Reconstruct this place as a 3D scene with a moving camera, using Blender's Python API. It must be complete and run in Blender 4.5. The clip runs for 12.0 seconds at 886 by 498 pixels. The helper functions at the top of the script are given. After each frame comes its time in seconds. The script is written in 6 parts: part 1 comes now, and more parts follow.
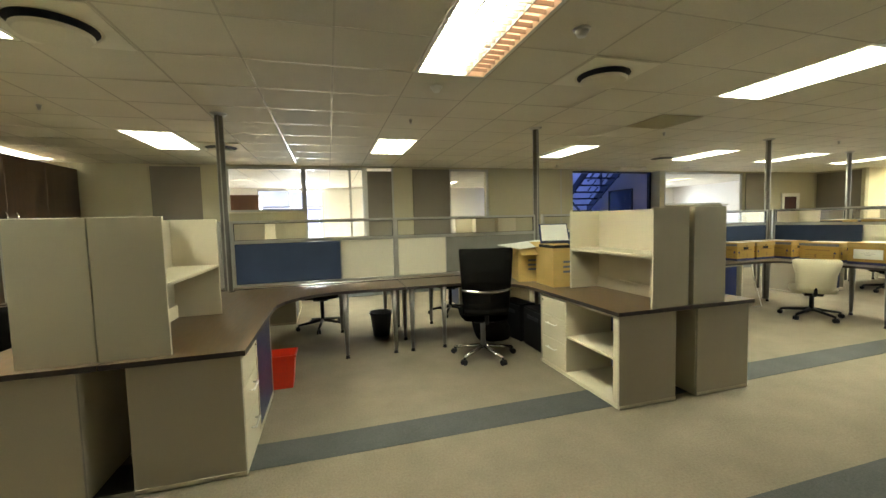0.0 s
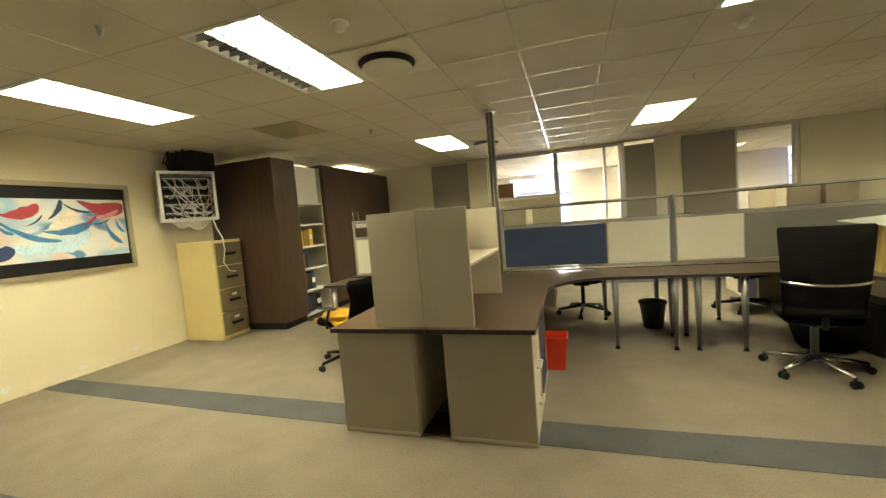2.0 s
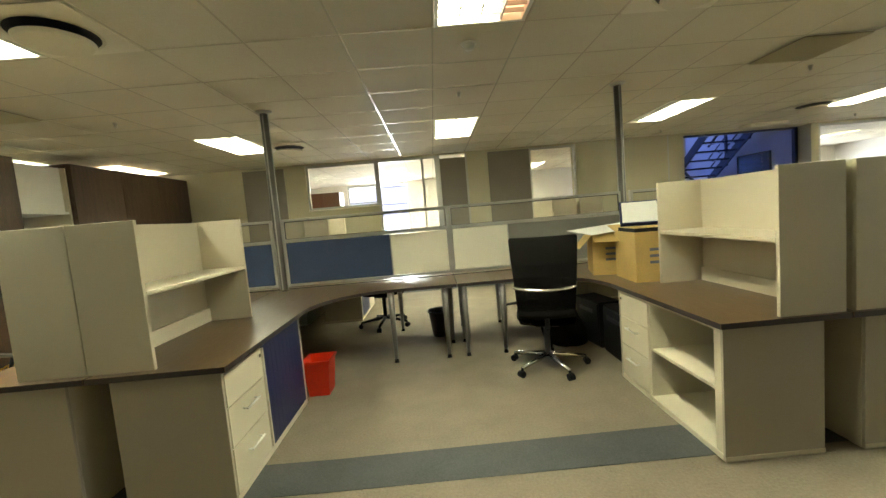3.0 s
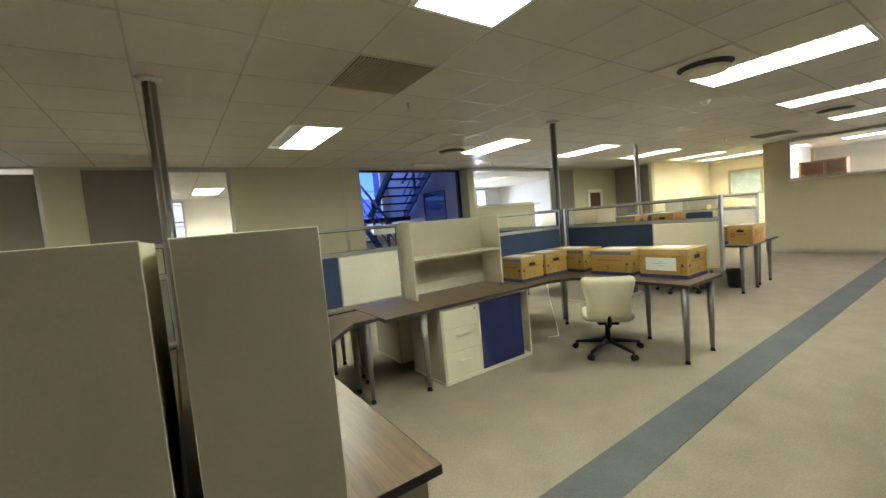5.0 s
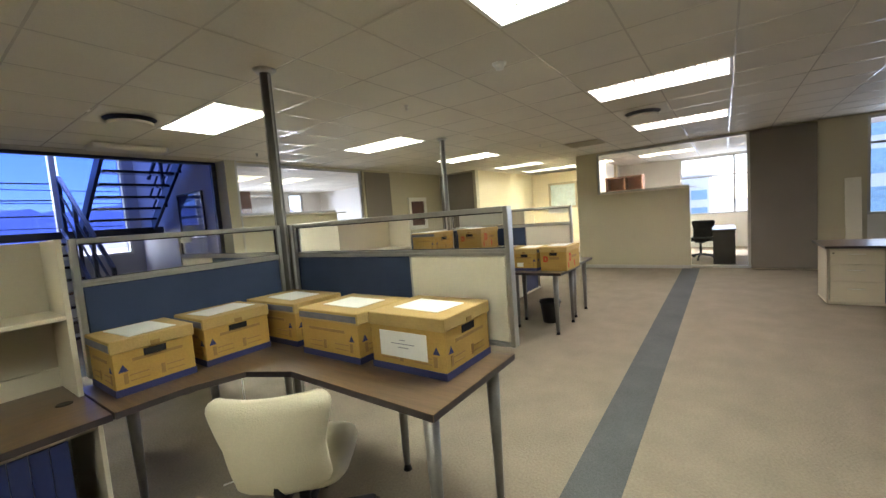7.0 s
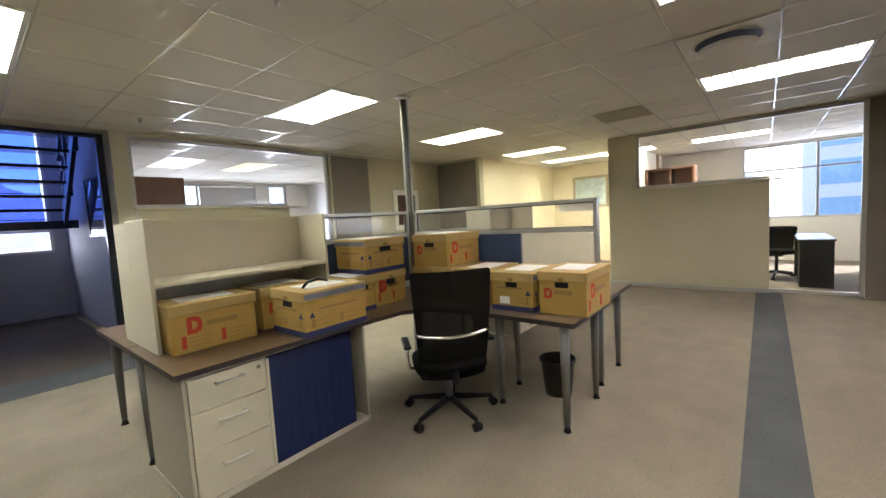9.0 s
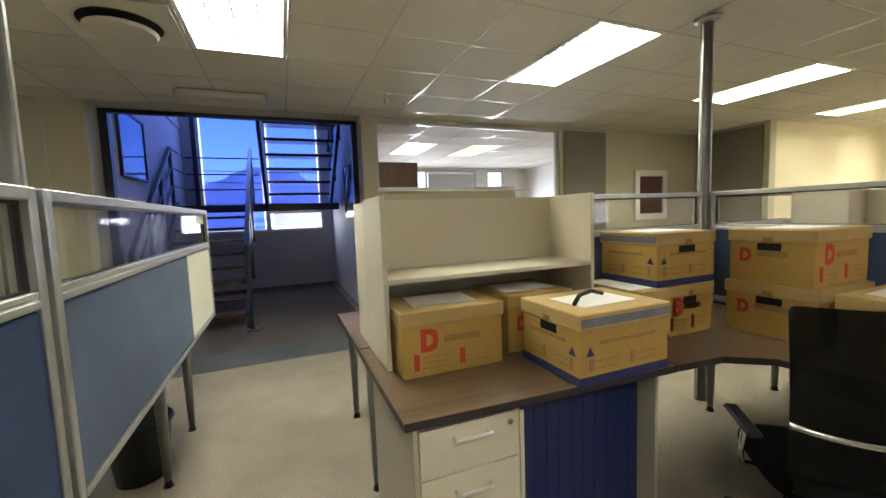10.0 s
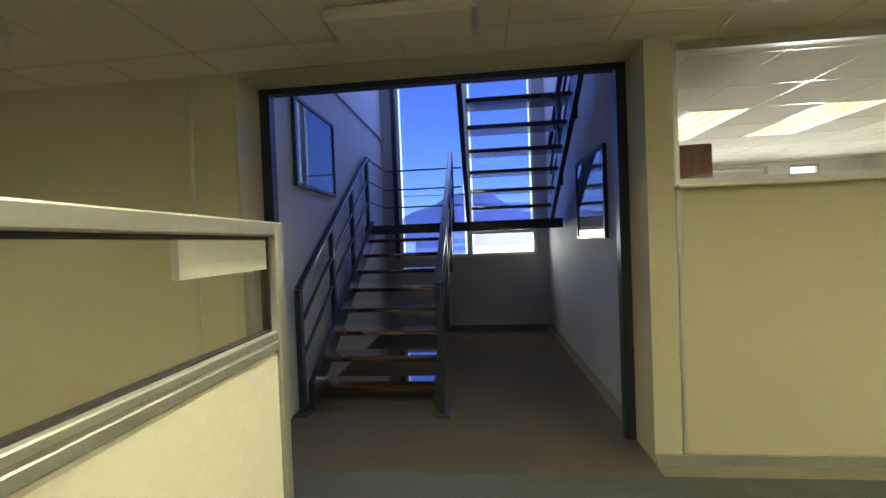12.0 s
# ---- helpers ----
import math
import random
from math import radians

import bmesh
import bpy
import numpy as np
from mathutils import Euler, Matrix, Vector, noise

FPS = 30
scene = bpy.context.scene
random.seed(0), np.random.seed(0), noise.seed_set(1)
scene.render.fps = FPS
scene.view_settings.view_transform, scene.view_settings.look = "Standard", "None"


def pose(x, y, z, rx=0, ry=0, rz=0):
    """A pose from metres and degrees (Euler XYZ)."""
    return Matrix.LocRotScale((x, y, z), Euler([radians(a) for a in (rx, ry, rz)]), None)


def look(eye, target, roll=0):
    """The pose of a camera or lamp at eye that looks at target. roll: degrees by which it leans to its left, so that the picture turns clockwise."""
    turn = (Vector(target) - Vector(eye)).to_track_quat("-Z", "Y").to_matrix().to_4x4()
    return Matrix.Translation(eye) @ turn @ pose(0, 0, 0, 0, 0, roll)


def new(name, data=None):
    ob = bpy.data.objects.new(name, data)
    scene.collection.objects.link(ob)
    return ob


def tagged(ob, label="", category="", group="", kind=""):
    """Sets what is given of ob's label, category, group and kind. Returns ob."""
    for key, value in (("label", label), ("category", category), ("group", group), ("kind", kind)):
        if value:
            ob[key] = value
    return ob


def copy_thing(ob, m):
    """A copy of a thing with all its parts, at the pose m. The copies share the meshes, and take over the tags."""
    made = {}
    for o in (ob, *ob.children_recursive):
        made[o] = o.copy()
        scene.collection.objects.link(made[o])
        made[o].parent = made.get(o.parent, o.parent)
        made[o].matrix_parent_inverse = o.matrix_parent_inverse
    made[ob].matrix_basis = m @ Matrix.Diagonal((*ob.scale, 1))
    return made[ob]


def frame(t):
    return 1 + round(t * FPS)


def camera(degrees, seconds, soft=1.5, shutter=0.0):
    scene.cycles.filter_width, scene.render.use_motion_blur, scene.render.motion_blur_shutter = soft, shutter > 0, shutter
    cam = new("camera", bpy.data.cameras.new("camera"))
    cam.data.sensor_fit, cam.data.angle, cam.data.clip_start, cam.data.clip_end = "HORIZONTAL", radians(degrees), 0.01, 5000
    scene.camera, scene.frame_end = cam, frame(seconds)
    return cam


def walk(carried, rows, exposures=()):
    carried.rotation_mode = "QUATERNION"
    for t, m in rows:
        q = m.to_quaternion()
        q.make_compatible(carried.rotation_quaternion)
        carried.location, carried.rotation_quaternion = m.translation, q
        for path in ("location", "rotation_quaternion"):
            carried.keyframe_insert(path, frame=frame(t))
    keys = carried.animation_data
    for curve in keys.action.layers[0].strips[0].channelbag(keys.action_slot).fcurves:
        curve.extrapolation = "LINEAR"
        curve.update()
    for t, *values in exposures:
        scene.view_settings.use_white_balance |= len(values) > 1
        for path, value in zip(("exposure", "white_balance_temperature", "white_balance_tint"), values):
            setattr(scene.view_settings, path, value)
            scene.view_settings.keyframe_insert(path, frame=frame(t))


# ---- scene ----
cam = camera(96.4, 12.0)

PATH = [
    (0, (0.08, 0.072, 1.418), (0.631, 1.99, 1.284), -1.5),
    (0.5, (-0.097, 0.108, 1.426), (-0.031, 2.102, 1.285), -2.1),
    (1, (-0.245, 0.118, 1.418), (-0.615, 2.078, 1.276), -2.9),
    (1.5, (-0.307, 0.11, 1.414), (-0.948, 1.999, 1.267), -3.9),
    (2, (-0.177, 0.163, 1.42), (-0.789, 2.062, 1.271), -4.7),
    (2.5, (0.239, 0.302, 1.419), (-0.123, 2.264, 1.268), -4.8),
    (3, (0.694, 0.546, 1.378), (0.73, 2.54, 1.215), -4.9),
    (3.5, (1.155, 0.821, 1.408), (1.56, 2.773, 1.259), -5.3),
    (5.5, (3.371, 1.642, 1.479), (4.638, 3.183, 1.337), -4.9),
    (6, (3.982, 1.853, 1.48), (5.361, 3.294, 1.335), -4.9),
    (6.5, (4.653, 1.991, 1.455), (6.153, 3.304, 1.291), -4.8),
    (7, (5.318, 2.16, 1.456), (6.94, 3.318, 1.297), -4.4),
    (7.5, (5.955, 2.231, 1.401), (7.653, 3.279, 1.258), -4.2),
    (9.5, (7.592, 3.203, 1.408), (8.89, 4.715, 1.241), -2.4),
    (10, (7.645, 3.755, 1.402), (8.392, 5.603, 1.23), -2.1),
    (10.5, (7.641, 4.337, 1.439), (7.827, 6.324, 1.311), -1.4),
    (10.8, (7.579, 4.734, 1.431), (7.586, 6.731, 1.331), -1.2),
    (11.5, (7.581, 5.558, 1.441), (7.486, 7.554, 1.359), -2.1),
    (12, (7.575, 6.125, 1.437), (7.387, 8.116, 1.404), -2.2),
]
EXPOSURES = [(0, 2.28, 6400, 10), (0.5, 2.28, 6950, 13), (1.5, 2.28, 7350, 14), (2.5, 2.34, 6900, 11), (3.0, 2.40, 6600, 8), (3.3, 2.42, 6550, 8), (3.7, 2.38, 6450, 9), (5.5, 2.06, 5680, 15), (7.0, 1.96, 5800, 19), (9.5, 1.86, 5750, 20), (10.2, 1.84, 6100, 17), (11.0, 1.69, 6800, 10), (12.0, 1.70, 7150, 3)]
walk(cam, [(t, look(eye, target, roll)) for t, eye, target, roll in PATH], EXPOSURES)

# ---- world and light ----
world = bpy.data.worlds.new("sky")
scene.world = world
world.use_nodes = True
wn = world.node_tree
wbg = wn.nodes["Background"]
sky = wn.nodes.new("ShaderNodeTexSky")
sky.sky_type = 'NISHITA'
sky.sun_disc = False
sky.sun_elevation = radians(48)
sky.sun_rotation = radians(124)
wn.links.new(sky.outputs[0], wbg.inputs[0])
wbg.inputs[1].default_value = 0.15
sun_data = bpy.data.lights.new("sun", 'SUN')
sun_data.energy, sun_data.angle, sun_data.color = 4.0, radians(0.5), (1.0, 0.95, 0.86)
sun = new("sun", sun_data)
sun.matrix_basis = look((24, -16, 30), (0, 0, 0))
def sky_lamp(name, x, y, z, tx, ty, tz, w, h, watts, colour):
    """An added area lamp standing in for the sky's light at a window."""
    d = bpy.data.lights.new(name, 'AREA')
    d.shape, d.size, d.size_y, d.energy, d.color = 'RECTANGLE', w, h, watts, colour
    ob = new(name, d)
    ob.matrix_basis = look((x, y, z), (tx, ty, tz))


sky_lamp("stairwell_window_light", 7.36, 12.85, 5.0, 7.0, 9.6, 1.5, 2.0, 0.8, 25, (0.30, 0.42, 1.0))
sky_lamp("rear_window_light", 11.0, 13.79, 1.25, 11.0, 10.0, 0.6, 0.5, 0.6, 28, (0.85, 0.93, 1.0))
sky_lamp("north_window_light", -0.58, 14.0, 1.85, -0.58, 9.0, 1.85, 0.95, 1.4, 42, (0.88, 0.95, 1.0))
sky_lamp("rear_window_light", 13.4, 13.79, 1.25, 12.6, 10.0, 0.6, 0.4, 0.6, 21, (0.85, 0.93, 1.0))
sky_lamp("stairwell_low_window_light", 7.96, 13.06, 1.39, 8.1, 9.0, 0.9, 1.0, 0.36, 3.5, (0.93, 0.95, 1.0))
sky_lamp("office_window_light", 19.5, 1.75, 1.8, 15.0, 1.9, 1.5, 2.7, 1.5, 19, (0.80, 0.90, 1.0))
sky_lamp("east_window_light", 15.25, -1.4, 1.8, 11.0, -1.2, 1.4, 3.0, 1.5, 13, (0.80, 0.90, 1.0))
LAMP_COLOUR = (0.95, 0.97, 0.72)
LAMP_POWER = 12.7

# ---- materials ----


def mat(name, colour, rough=0.6, metal=0.0, var=0.12, scale=3.0, fine=60.0, bump=0.05, stretch=(1, 1, 1), spec=0.5, per_piece=0.0):
    """A painted or natural surface: base colour with broad stains and fine grain, and a light relief."""
    m = bpy.data.materials.new(name)
    m.use_nodes = True
    nt = m.node_tree
    b = nt.nodes["Principled BSDF"]
    b.inputs["Roughness"].default_value = rough
    b.inputs["Metallic"].default_value = metal
    b.inputs["Specular IOR Level"].default_value = spec
    tc = nt.nodes.new("ShaderNodeTexCoord")
    mp = nt.nodes.new("ShaderNodeMapping")
    mp.inputs["Scale"].default_value = stretch
    nt.links.new(tc.outputs["Object"], mp.inputs["Vector"])
    n1, n2 = nt.nodes.new("ShaderNodeTexNoise"), nt.nodes.new("ShaderNodeTexNoise")
    n1.inputs["Scale"].default_value, n1.inputs["Detail"].default_value = scale, 5
    n2.inputs["Scale"].default_value, n2.inputs["Detail"].default_value = fine, 3
    for n in (n1, n2):
        nt.links.new(mp.outputs[0], n.inputs["Vector"])
    add = nt.nodes.new("ShaderNodeMath")
    add.operation = 'ADD'
    nt.links.new(n1.outputs[0], add.inputs[0])
    nt.links.new(n2.outputs[0], add.inputs[1])
    last = add
    if per_piece:
        oi = nt.nodes.new("ShaderNodeObjectInfo")
        pm = nt.nodes.new("ShaderNodeMath")
        pm.operation = 'MULTIPLY_ADD'
        pm.inputs[1].default_value = per_piece
        nt.links.new(oi.outputs["Random"], pm.inputs[0])
        nt.links.new(add.outputs[0], pm.inputs[2])
        last = pm
    ramp = nt.nodes.new("ShaderNodeMapRange")
    ramp.inputs["From Min"].default_value, ramp.inputs["From Max"].default_value = 0.6, 1.4
    ramp.inputs["To Min"].default_value, ramp.inputs["To Max"].default_value = 1 - var, 1 + var
    nt.links.new(last.outputs[0], ramp.inputs["Value"])
    mul = nt.nodes.new("ShaderNodeVectorMath")
    mul.operation = 'SCALE'
    mul.inputs[0].default_value = colour
    nt.links.new(ramp.outputs[0], mul.inputs["Scale"])
    nt.links.new(mul.outputs[0], b.inputs["Base Color"])
    rr = nt.nodes.new("ShaderNodeMapRange")
    rr.inputs["To Min"].default_value, rr.inputs["To Max"].default_value = max(rough - 0.08, 0.03), min(rough + 0.08, 1)
    nt.links.new(n1.outputs[0], rr.inputs["Value"])
    nt.links.new(rr.outputs[0], b.inputs["Roughness"])
    if bump:
        bp = nt.nodes.new("ShaderNodeBump")
        bp.inputs["Strength"].default_value, bp.inputs["Distance"].default_value = bump, 0.01
        nt.links.new(n2.outputs[0], bp.inputs["Height"])
        nt.links.new(bp.outputs[0], b.inputs["Normal"])
    return m


def glass_mat(name, tint=(1, 1, 1), gloss=0.02):
    m = bpy.data.materials.new(name)
    m.use_nodes = True
    nt = m.node_tree
    nt.nodes.remove(nt.nodes["Principled BSDF"])
    tr, gl, mx, lw = (nt.nodes.new("ShaderNode" + k) for k in ("BsdfTransparent", "BsdfGlossy", "MixShader", "LayerWeight"))
    pw, ma = nt.nodes.new("ShaderNodeMath"), nt.nodes.new("ShaderNodeMath")
    pw.operation, ma.operation = 'POWER', 'MULTIPLY_ADD'
    pw.inputs[1].default_value, ma.inputs[1].default_value, ma.inputs[2].default_value = 4.0, 0.8, 0.025
    tr.inputs[0].default_value = (*tint, 1)
    gl.inputs["Roughness"].default_value = gloss
    nt.links.new(lw.outputs["Facing"], pw.inputs[0])
    nt.links.new(pw.outputs[0], ma.inputs[0])
    nt.links.new(ma.outputs[0], mx.inputs[0])
    nt.links.new(tr.outputs[0], mx.inputs[1])
    nt.links.new(gl.outputs[0], mx.inputs[2])
    nt.links.new(mx.outputs[0], nt.nodes["Material Output"].inputs[0])
    return m


def glow_mat(name, colour, power):
    m = bpy.data.materials.new(name)
    m.use_nodes = True
    nt = m.node_tree
    b = nt.nodes["Principled BSDF"]
    b.inputs["Base Color"].default_value = (0.8, 0.8, 0.8, 1)
    b.inputs["Emission Color"].default_value = (*colour, 1)
    b.inputs["Emission Strength"].default_value = power
    return m


CARPET = mat("carpet_beige", (0.222, 0.189, 0.137), 0.95, var=0.19, scale=3.2, fine=70, bump=0.7, spec=0.1)
STRIPE = mat("carpet_grey", (0.088, 0.092, 0.089), 0.95, var=0.22, scale=2.5, fine=110, bump=0.5, spec=0.1)
# Darker than the office carpet: the stairwell's low light is in the colour.
SHADECARPET = mat("carpet_stair", (0.108, 0.089, 0.070), 0.95, var=0.2, scale=2, fine=260, bump=0.5, spec=0.1)
WALL = mat("wall_paint_greige", (0.50, 0.455, 0.315), 0.7, var=0.06, scale=1.2, fine=120, bump=0.06)
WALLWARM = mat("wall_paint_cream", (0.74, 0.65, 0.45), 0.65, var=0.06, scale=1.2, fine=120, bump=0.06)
WALLWHITE = mat("wall_paint_white", (0.74, 0.71, 0.66), 0.7, var=0.05, scale=1.2, fine=120, bump=0.05)
WALLGREY = mat("wall_paint_grey", (0.49, 0.485, 0.50), 0.7, var=0.07, scale=1.5, fine=120, bump=0.06)
PANELGREY = mat("wall_panel_taupe", (0.215, 0.19, 0.155), 0.8, var=0.1, scale=2, fine=200, bump=0.15)
TILE = mat("ceiling_tile_paint", (0.60, 0.555, 0.46), 0.85, var=0.09, scale=1.1, fine=140, bump=0.25)
LOUVRE = mat("satin_louvre", (0.34, 0.33, 0.30), 0.4, metal=0.3, var=0.08, bump=0)
# Near-black colour gives the lamp's dead side its unlit look.
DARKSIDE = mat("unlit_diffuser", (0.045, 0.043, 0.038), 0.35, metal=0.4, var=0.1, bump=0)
TBAR = mat("tbar_paint", (0.67, 0.62, 0.515), 0.24, metal=0.10, var=0.05, bump=0.0, spec=1.0)
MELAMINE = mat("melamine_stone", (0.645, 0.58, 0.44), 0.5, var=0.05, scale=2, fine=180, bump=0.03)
# Cabinet sides a tone darker, part of their shade put into the colour.
MELSHADE = mat("melamine_side_shaded", (0.45, 0.395, 0.30), 0.5, var=0.06, scale=2, fine=180, bump=0.03)
EDGE = mat("edge_band_dark", (0.035, 0.028, 0.03), 0.4, var=0.1, bump=0)
DESKTOP = mat("desktop_walnut", (0.118, 0.076, 0.043), 0.33, var=0.5, scale=4, fine=26, bump=0.02, stretch=(0.3, 9, 0.3))
DESKTOPY = mat("desktop_walnut_cross", (0.118, 0.076, 0.043), 0.33, var=0.5, scale=4, fine=26, bump=0.02, stretch=(9, 0.3, 0.3))
WENGE = mat("wenge_veneer", (0.066, 0.037, 0.021), 0.40, var=0.5, scale=3, fine=24, bump=0.03, stretch=(8, 8, 0.7))
BLACK = mat("black_plastic", (0.009, 0.009, 0.010), 0.5, var=0.15, bump=0.02, spec=0.25)
BLACKMESH = mat("black_mesh_fabric", (0.007, 0.0065, 0.006), 0.9, var=0.3, scale=8, fine=400, bump=0.3, spec=0.05)
BLUE = mat("blue_screen_fabric", (0.062, 0.085, 0.155), 0.95, var=0.14, scale=4, fine=320, bump=0.4, spec=0.08)
# Blue fabric made paler: the lamplight on one screen is in the colour.
BLUELIT = mat("blue_screen_fabric_lit", (0.135, 0.165, 0.235), 0.95, var=0.14, scale=4, fine=320, bump=0.4, spec=0.08)
GREYFAB = mat("grey_screen_fabric", (0.25, 0.245, 0.215), 0.9, var=0.14, scale=4, fine=320, bump=0.5)
NAVY = mat("navy_tambour", (0.012, 0.02, 0.085), 0.4, var=0.1, bump=0.02)
WHITEBOARD = mat("whiteboard_enamel", (0.82, 0.78, 0.65), 0.3, var=0.04, scale=3, bump=0)
ALU = mat("anodised_aluminium", (0.50, 0.49, 0.46), 0.38, metal=0.75, var=0.08, bump=0.01)
ALUDARK = mat("grey_steel_tube", (0.22, 0.21, 0.20), 0.4, metal=0.6, var=0.1, bump=0.01)
CHROME = mat("chrome", (0.8, 0.8, 0.78), 0.13, metal=1.0, var=0.05, bump=0)
WHITE = mat("white_enamel", (0.72, 0.70, 0.64), 0.45, var=0.05, bump=0.02)
PAPER = mat("white_paper", (0.80, 0.79, 0.75), 0.8, var=0.04, bump=0.02)
CARD = mat("cardboard", (0.405, 0.25, 0.058), 0.85, var=0.14, scale=5, fine=120, bump=0.12, per_piece=0.25)
CARDPALE = mat("cardboard_lid", (0.43, 0.295, 0.105), 0.85, var=0.14, scale=5, fine=120, bump=0.12, per_piece=0.25)
CARTON = mat("cardboard_yellow", (0.60, 0.42, 0.15), 0.85, var=0.14, scale=5, fine=120, bump=0.12)
CARDBLUE = mat("cardboard_blue_print", (0.03, 0.035, 0.12), 0.8, var=0.2, scale=6, fine=120, bump=0.1)
CARDGREY = mat("cardboard_slate_print", (0.17, 0.17, 0.21), 0.8, var=0.25, scale=9, fine=90, bump=0.1)
REDPRINT = mat("red_print", (0.48, 0.045, 0.018), 0.8, var=0.15, bump=0)
OLIVE = mat("olive_print", (0.30, 0.18, 0.055), 0.8, var=0.15, bump=0)
CREAMVINYL = mat("cream_leather", (0.60, 0.54, 0.385), 0.5, var=0.08, scale=4, fine=150, bump=0.2)
REDPLASTIC = mat("red_plastic", (0.74, 0.042, 0.012), 0.4, var=0.08, bump=0.01)
BINGREY = mat("dark_bin_plastic", (0.03, 0.03, 0.033), 0.5, var=0.1, bump=0.02)
# Body colour yellowed; the warm lamplight on it is mixed in.
CABYELLOW = mat("filing_cabinet_cream_lamplit", (0.70, 0.57, 0.26), 0.45, var=0.07, scale=2, bump=0.02)
CABBROWN = mat("olive_drawers_and_shelf_shade", (0.17, 0.135, 0.07), 0.45, var=0.1, bump=0.02)
YELLOW = mat("yellow_cloth", (0.72, 0.42, 0.035), 0.8, var=0.12, fine=150, bump=0.3)
STEEL = mat("painted_steel_blueblack", (0.035, 0.04, 0.055), 0.35, metal=0.3, var=0.15, bump=0.02)
TREADWOOD = mat("tread_timber", (0.075, 0.030, 0.010), 0.04, var=0.4, scale=4, fine=24, bump=0.004, stretch=(1, 8, 8), spec=1.0)
# Tread timber darkened: the upper flight's shade is put into the colour.
TREADSHADE = mat("tread_timber_shaded", (0.035, 0.027, 0.024), 0.2, var=0.3, scale=4, fine=24, bump=0.02, stretch=(1, 8, 8))
for m in (TREADWOOD, TREADSHADE):
    m.node_tree.nodes["Principled BSDF"].inputs["Coat Weight"].default_value = 1.0
    m.node_tree.nodes["Principled BSDF"].inputs["Coat Roughness"].default_value = 0.03
PLATE = mat("diffuser_plate_paint", (0.68, 0.635, 0.54), 0.6, var=0.05, bump=0.02)
HANDLE = mat("satin_aluminium_handle", (0.80, 0.78, 0.72), 0.35, metal=0.35, var=0.05, bump=0)
GOLD = mat("picture_frame_champagne", (0.45, 0.38, 0.25), 0.35, metal=0.5, var=0.1, bump=0.02)
FRAMEDARK = mat("picture_frame_dark", (0.03, 0.03, 0.035), 0.35, var=0.1, bump=0)
# The sky's reflection in the glass is put into this blue.
SKYPIC = mat("dark_print_sky_reflection", (0.03, 0.06, 0.16), 0.5, var=0.3, scale=3, bump=0)
ASPHALT = mat("outdoor_ground", (0.30, 0.29, 0.27), 0.9, var=0.2, scale=0.05, fine=4, bump=0.1)
FACADE = mat("pale_concrete_facade", (0.70, 0.70, 0.70), 0.8, var=0.08, scale=0.2, fine=6, bump=0.02)
# Glazing lightened so that outdoor haze sits in its colour.
FACADEGLASS = mat("blue_facade_glazing", (0.26, 0.42, 0.56), 0.25, var=0.25, scale=0.3, fine=3, bump=0)
# Blue-grey carries the distance haze in the hillside's colour.
HILL = mat("distant_hillside", (0.16, 0.17, 0.24), 1.0, var=0.3, scale=0.02, fine=0.3, bump=0)
GLASS = glass_mat("clear_glass")
BLUEGLASS = glass_mat("blue_tinted_glass", (0.36, 0.46, 0.84))
GLOW = glow_mat("fluorescent_tube", LAMP_COLOUR, LAMP_POWER)
GLOWDIM = glow_mat("fluorescent_tube_dim", LAMP_COLOUR, LAMP_POWER * 0.012)
GLOWHALF = glow_mat("fluorescent_tube_half", LAMP_COLOUR, LAMP_POWER * 0.5)
GLOWPINK = glow_mat("fluorescent_tube_pinkish", (1.0, 0.90, 0.74), LAMP_POWER * 0.62)
GLOWORANGE = glow_mat("fluorescent_tube_orange", (1.0, 0.52, 0.25), LAMP_POWER * 0.04)
GLOWDAY = glow_mat("fluorescent_tube_office", (1.0, 0.95, 0.66), LAMP_POWER * 1.6)
# Emission cut so that the bright rear-office tubes show yellow, not white.
GLOWFAINT = glow_mat("fluorescent_tube_cut_down", (1.0, 0.95, 0.55), LAMP_POWER * 0.30)

# ---- helpers ----


def box(bm, x0, x1, y0, y1, z0, z1, c=0.0):
    """A block between two corners, its edges chamfered by c."""
    m = Matrix.Translation(((x0 + x1) / 2, (y0 + y1) / 2, (z0 + z1) / 2)) @ Matrix.Diagonal((abs(x1 - x0), abs(y1 - y0), abs(z1 - z0), 1))
    vs = bmesh.ops.create_cube(bm, size=1, matrix=m)["verts"]
    if c:
        es = list({e for v in vs for e in v.link_edges})
        bmesh.ops.bevel(bm, geom=es, offset=c, segments=1, affect='EDGES')
    return bm


def rod(bm, a, b, r0, r1=None, n=12):
    a, b = Vector(a), Vector(b)
    d = b - a
    m = Matrix.Translation((a + b) / 2) @ d.to_track_quat('Z', 'Y').to_matrix().to_4x4()
    bmesh.ops.create_cone(bm, cap_ends=True, segments=n, radius1=r0, radius2=r0 if r1 is None else r1, depth=d.length, matrix=m)
    return bm


def slab(bm, pts, z0, z1):
    """A flat plate with the outline pts (anticlockwise) from z0 to z1."""
    lo = [bm.verts.new((x, y, z0)) for x, y in pts]
    hi = [bm.verts.new((x, y, z1)) for x, y in pts]
    bm.faces.new(hi)
    bm.faces.new(lo[::-1])
    n = len(pts)
    for i in range(n):
        bm.faces.new((lo[i], lo[(i + 1) % n], hi[(i + 1) % n], hi[i]))
    return bm


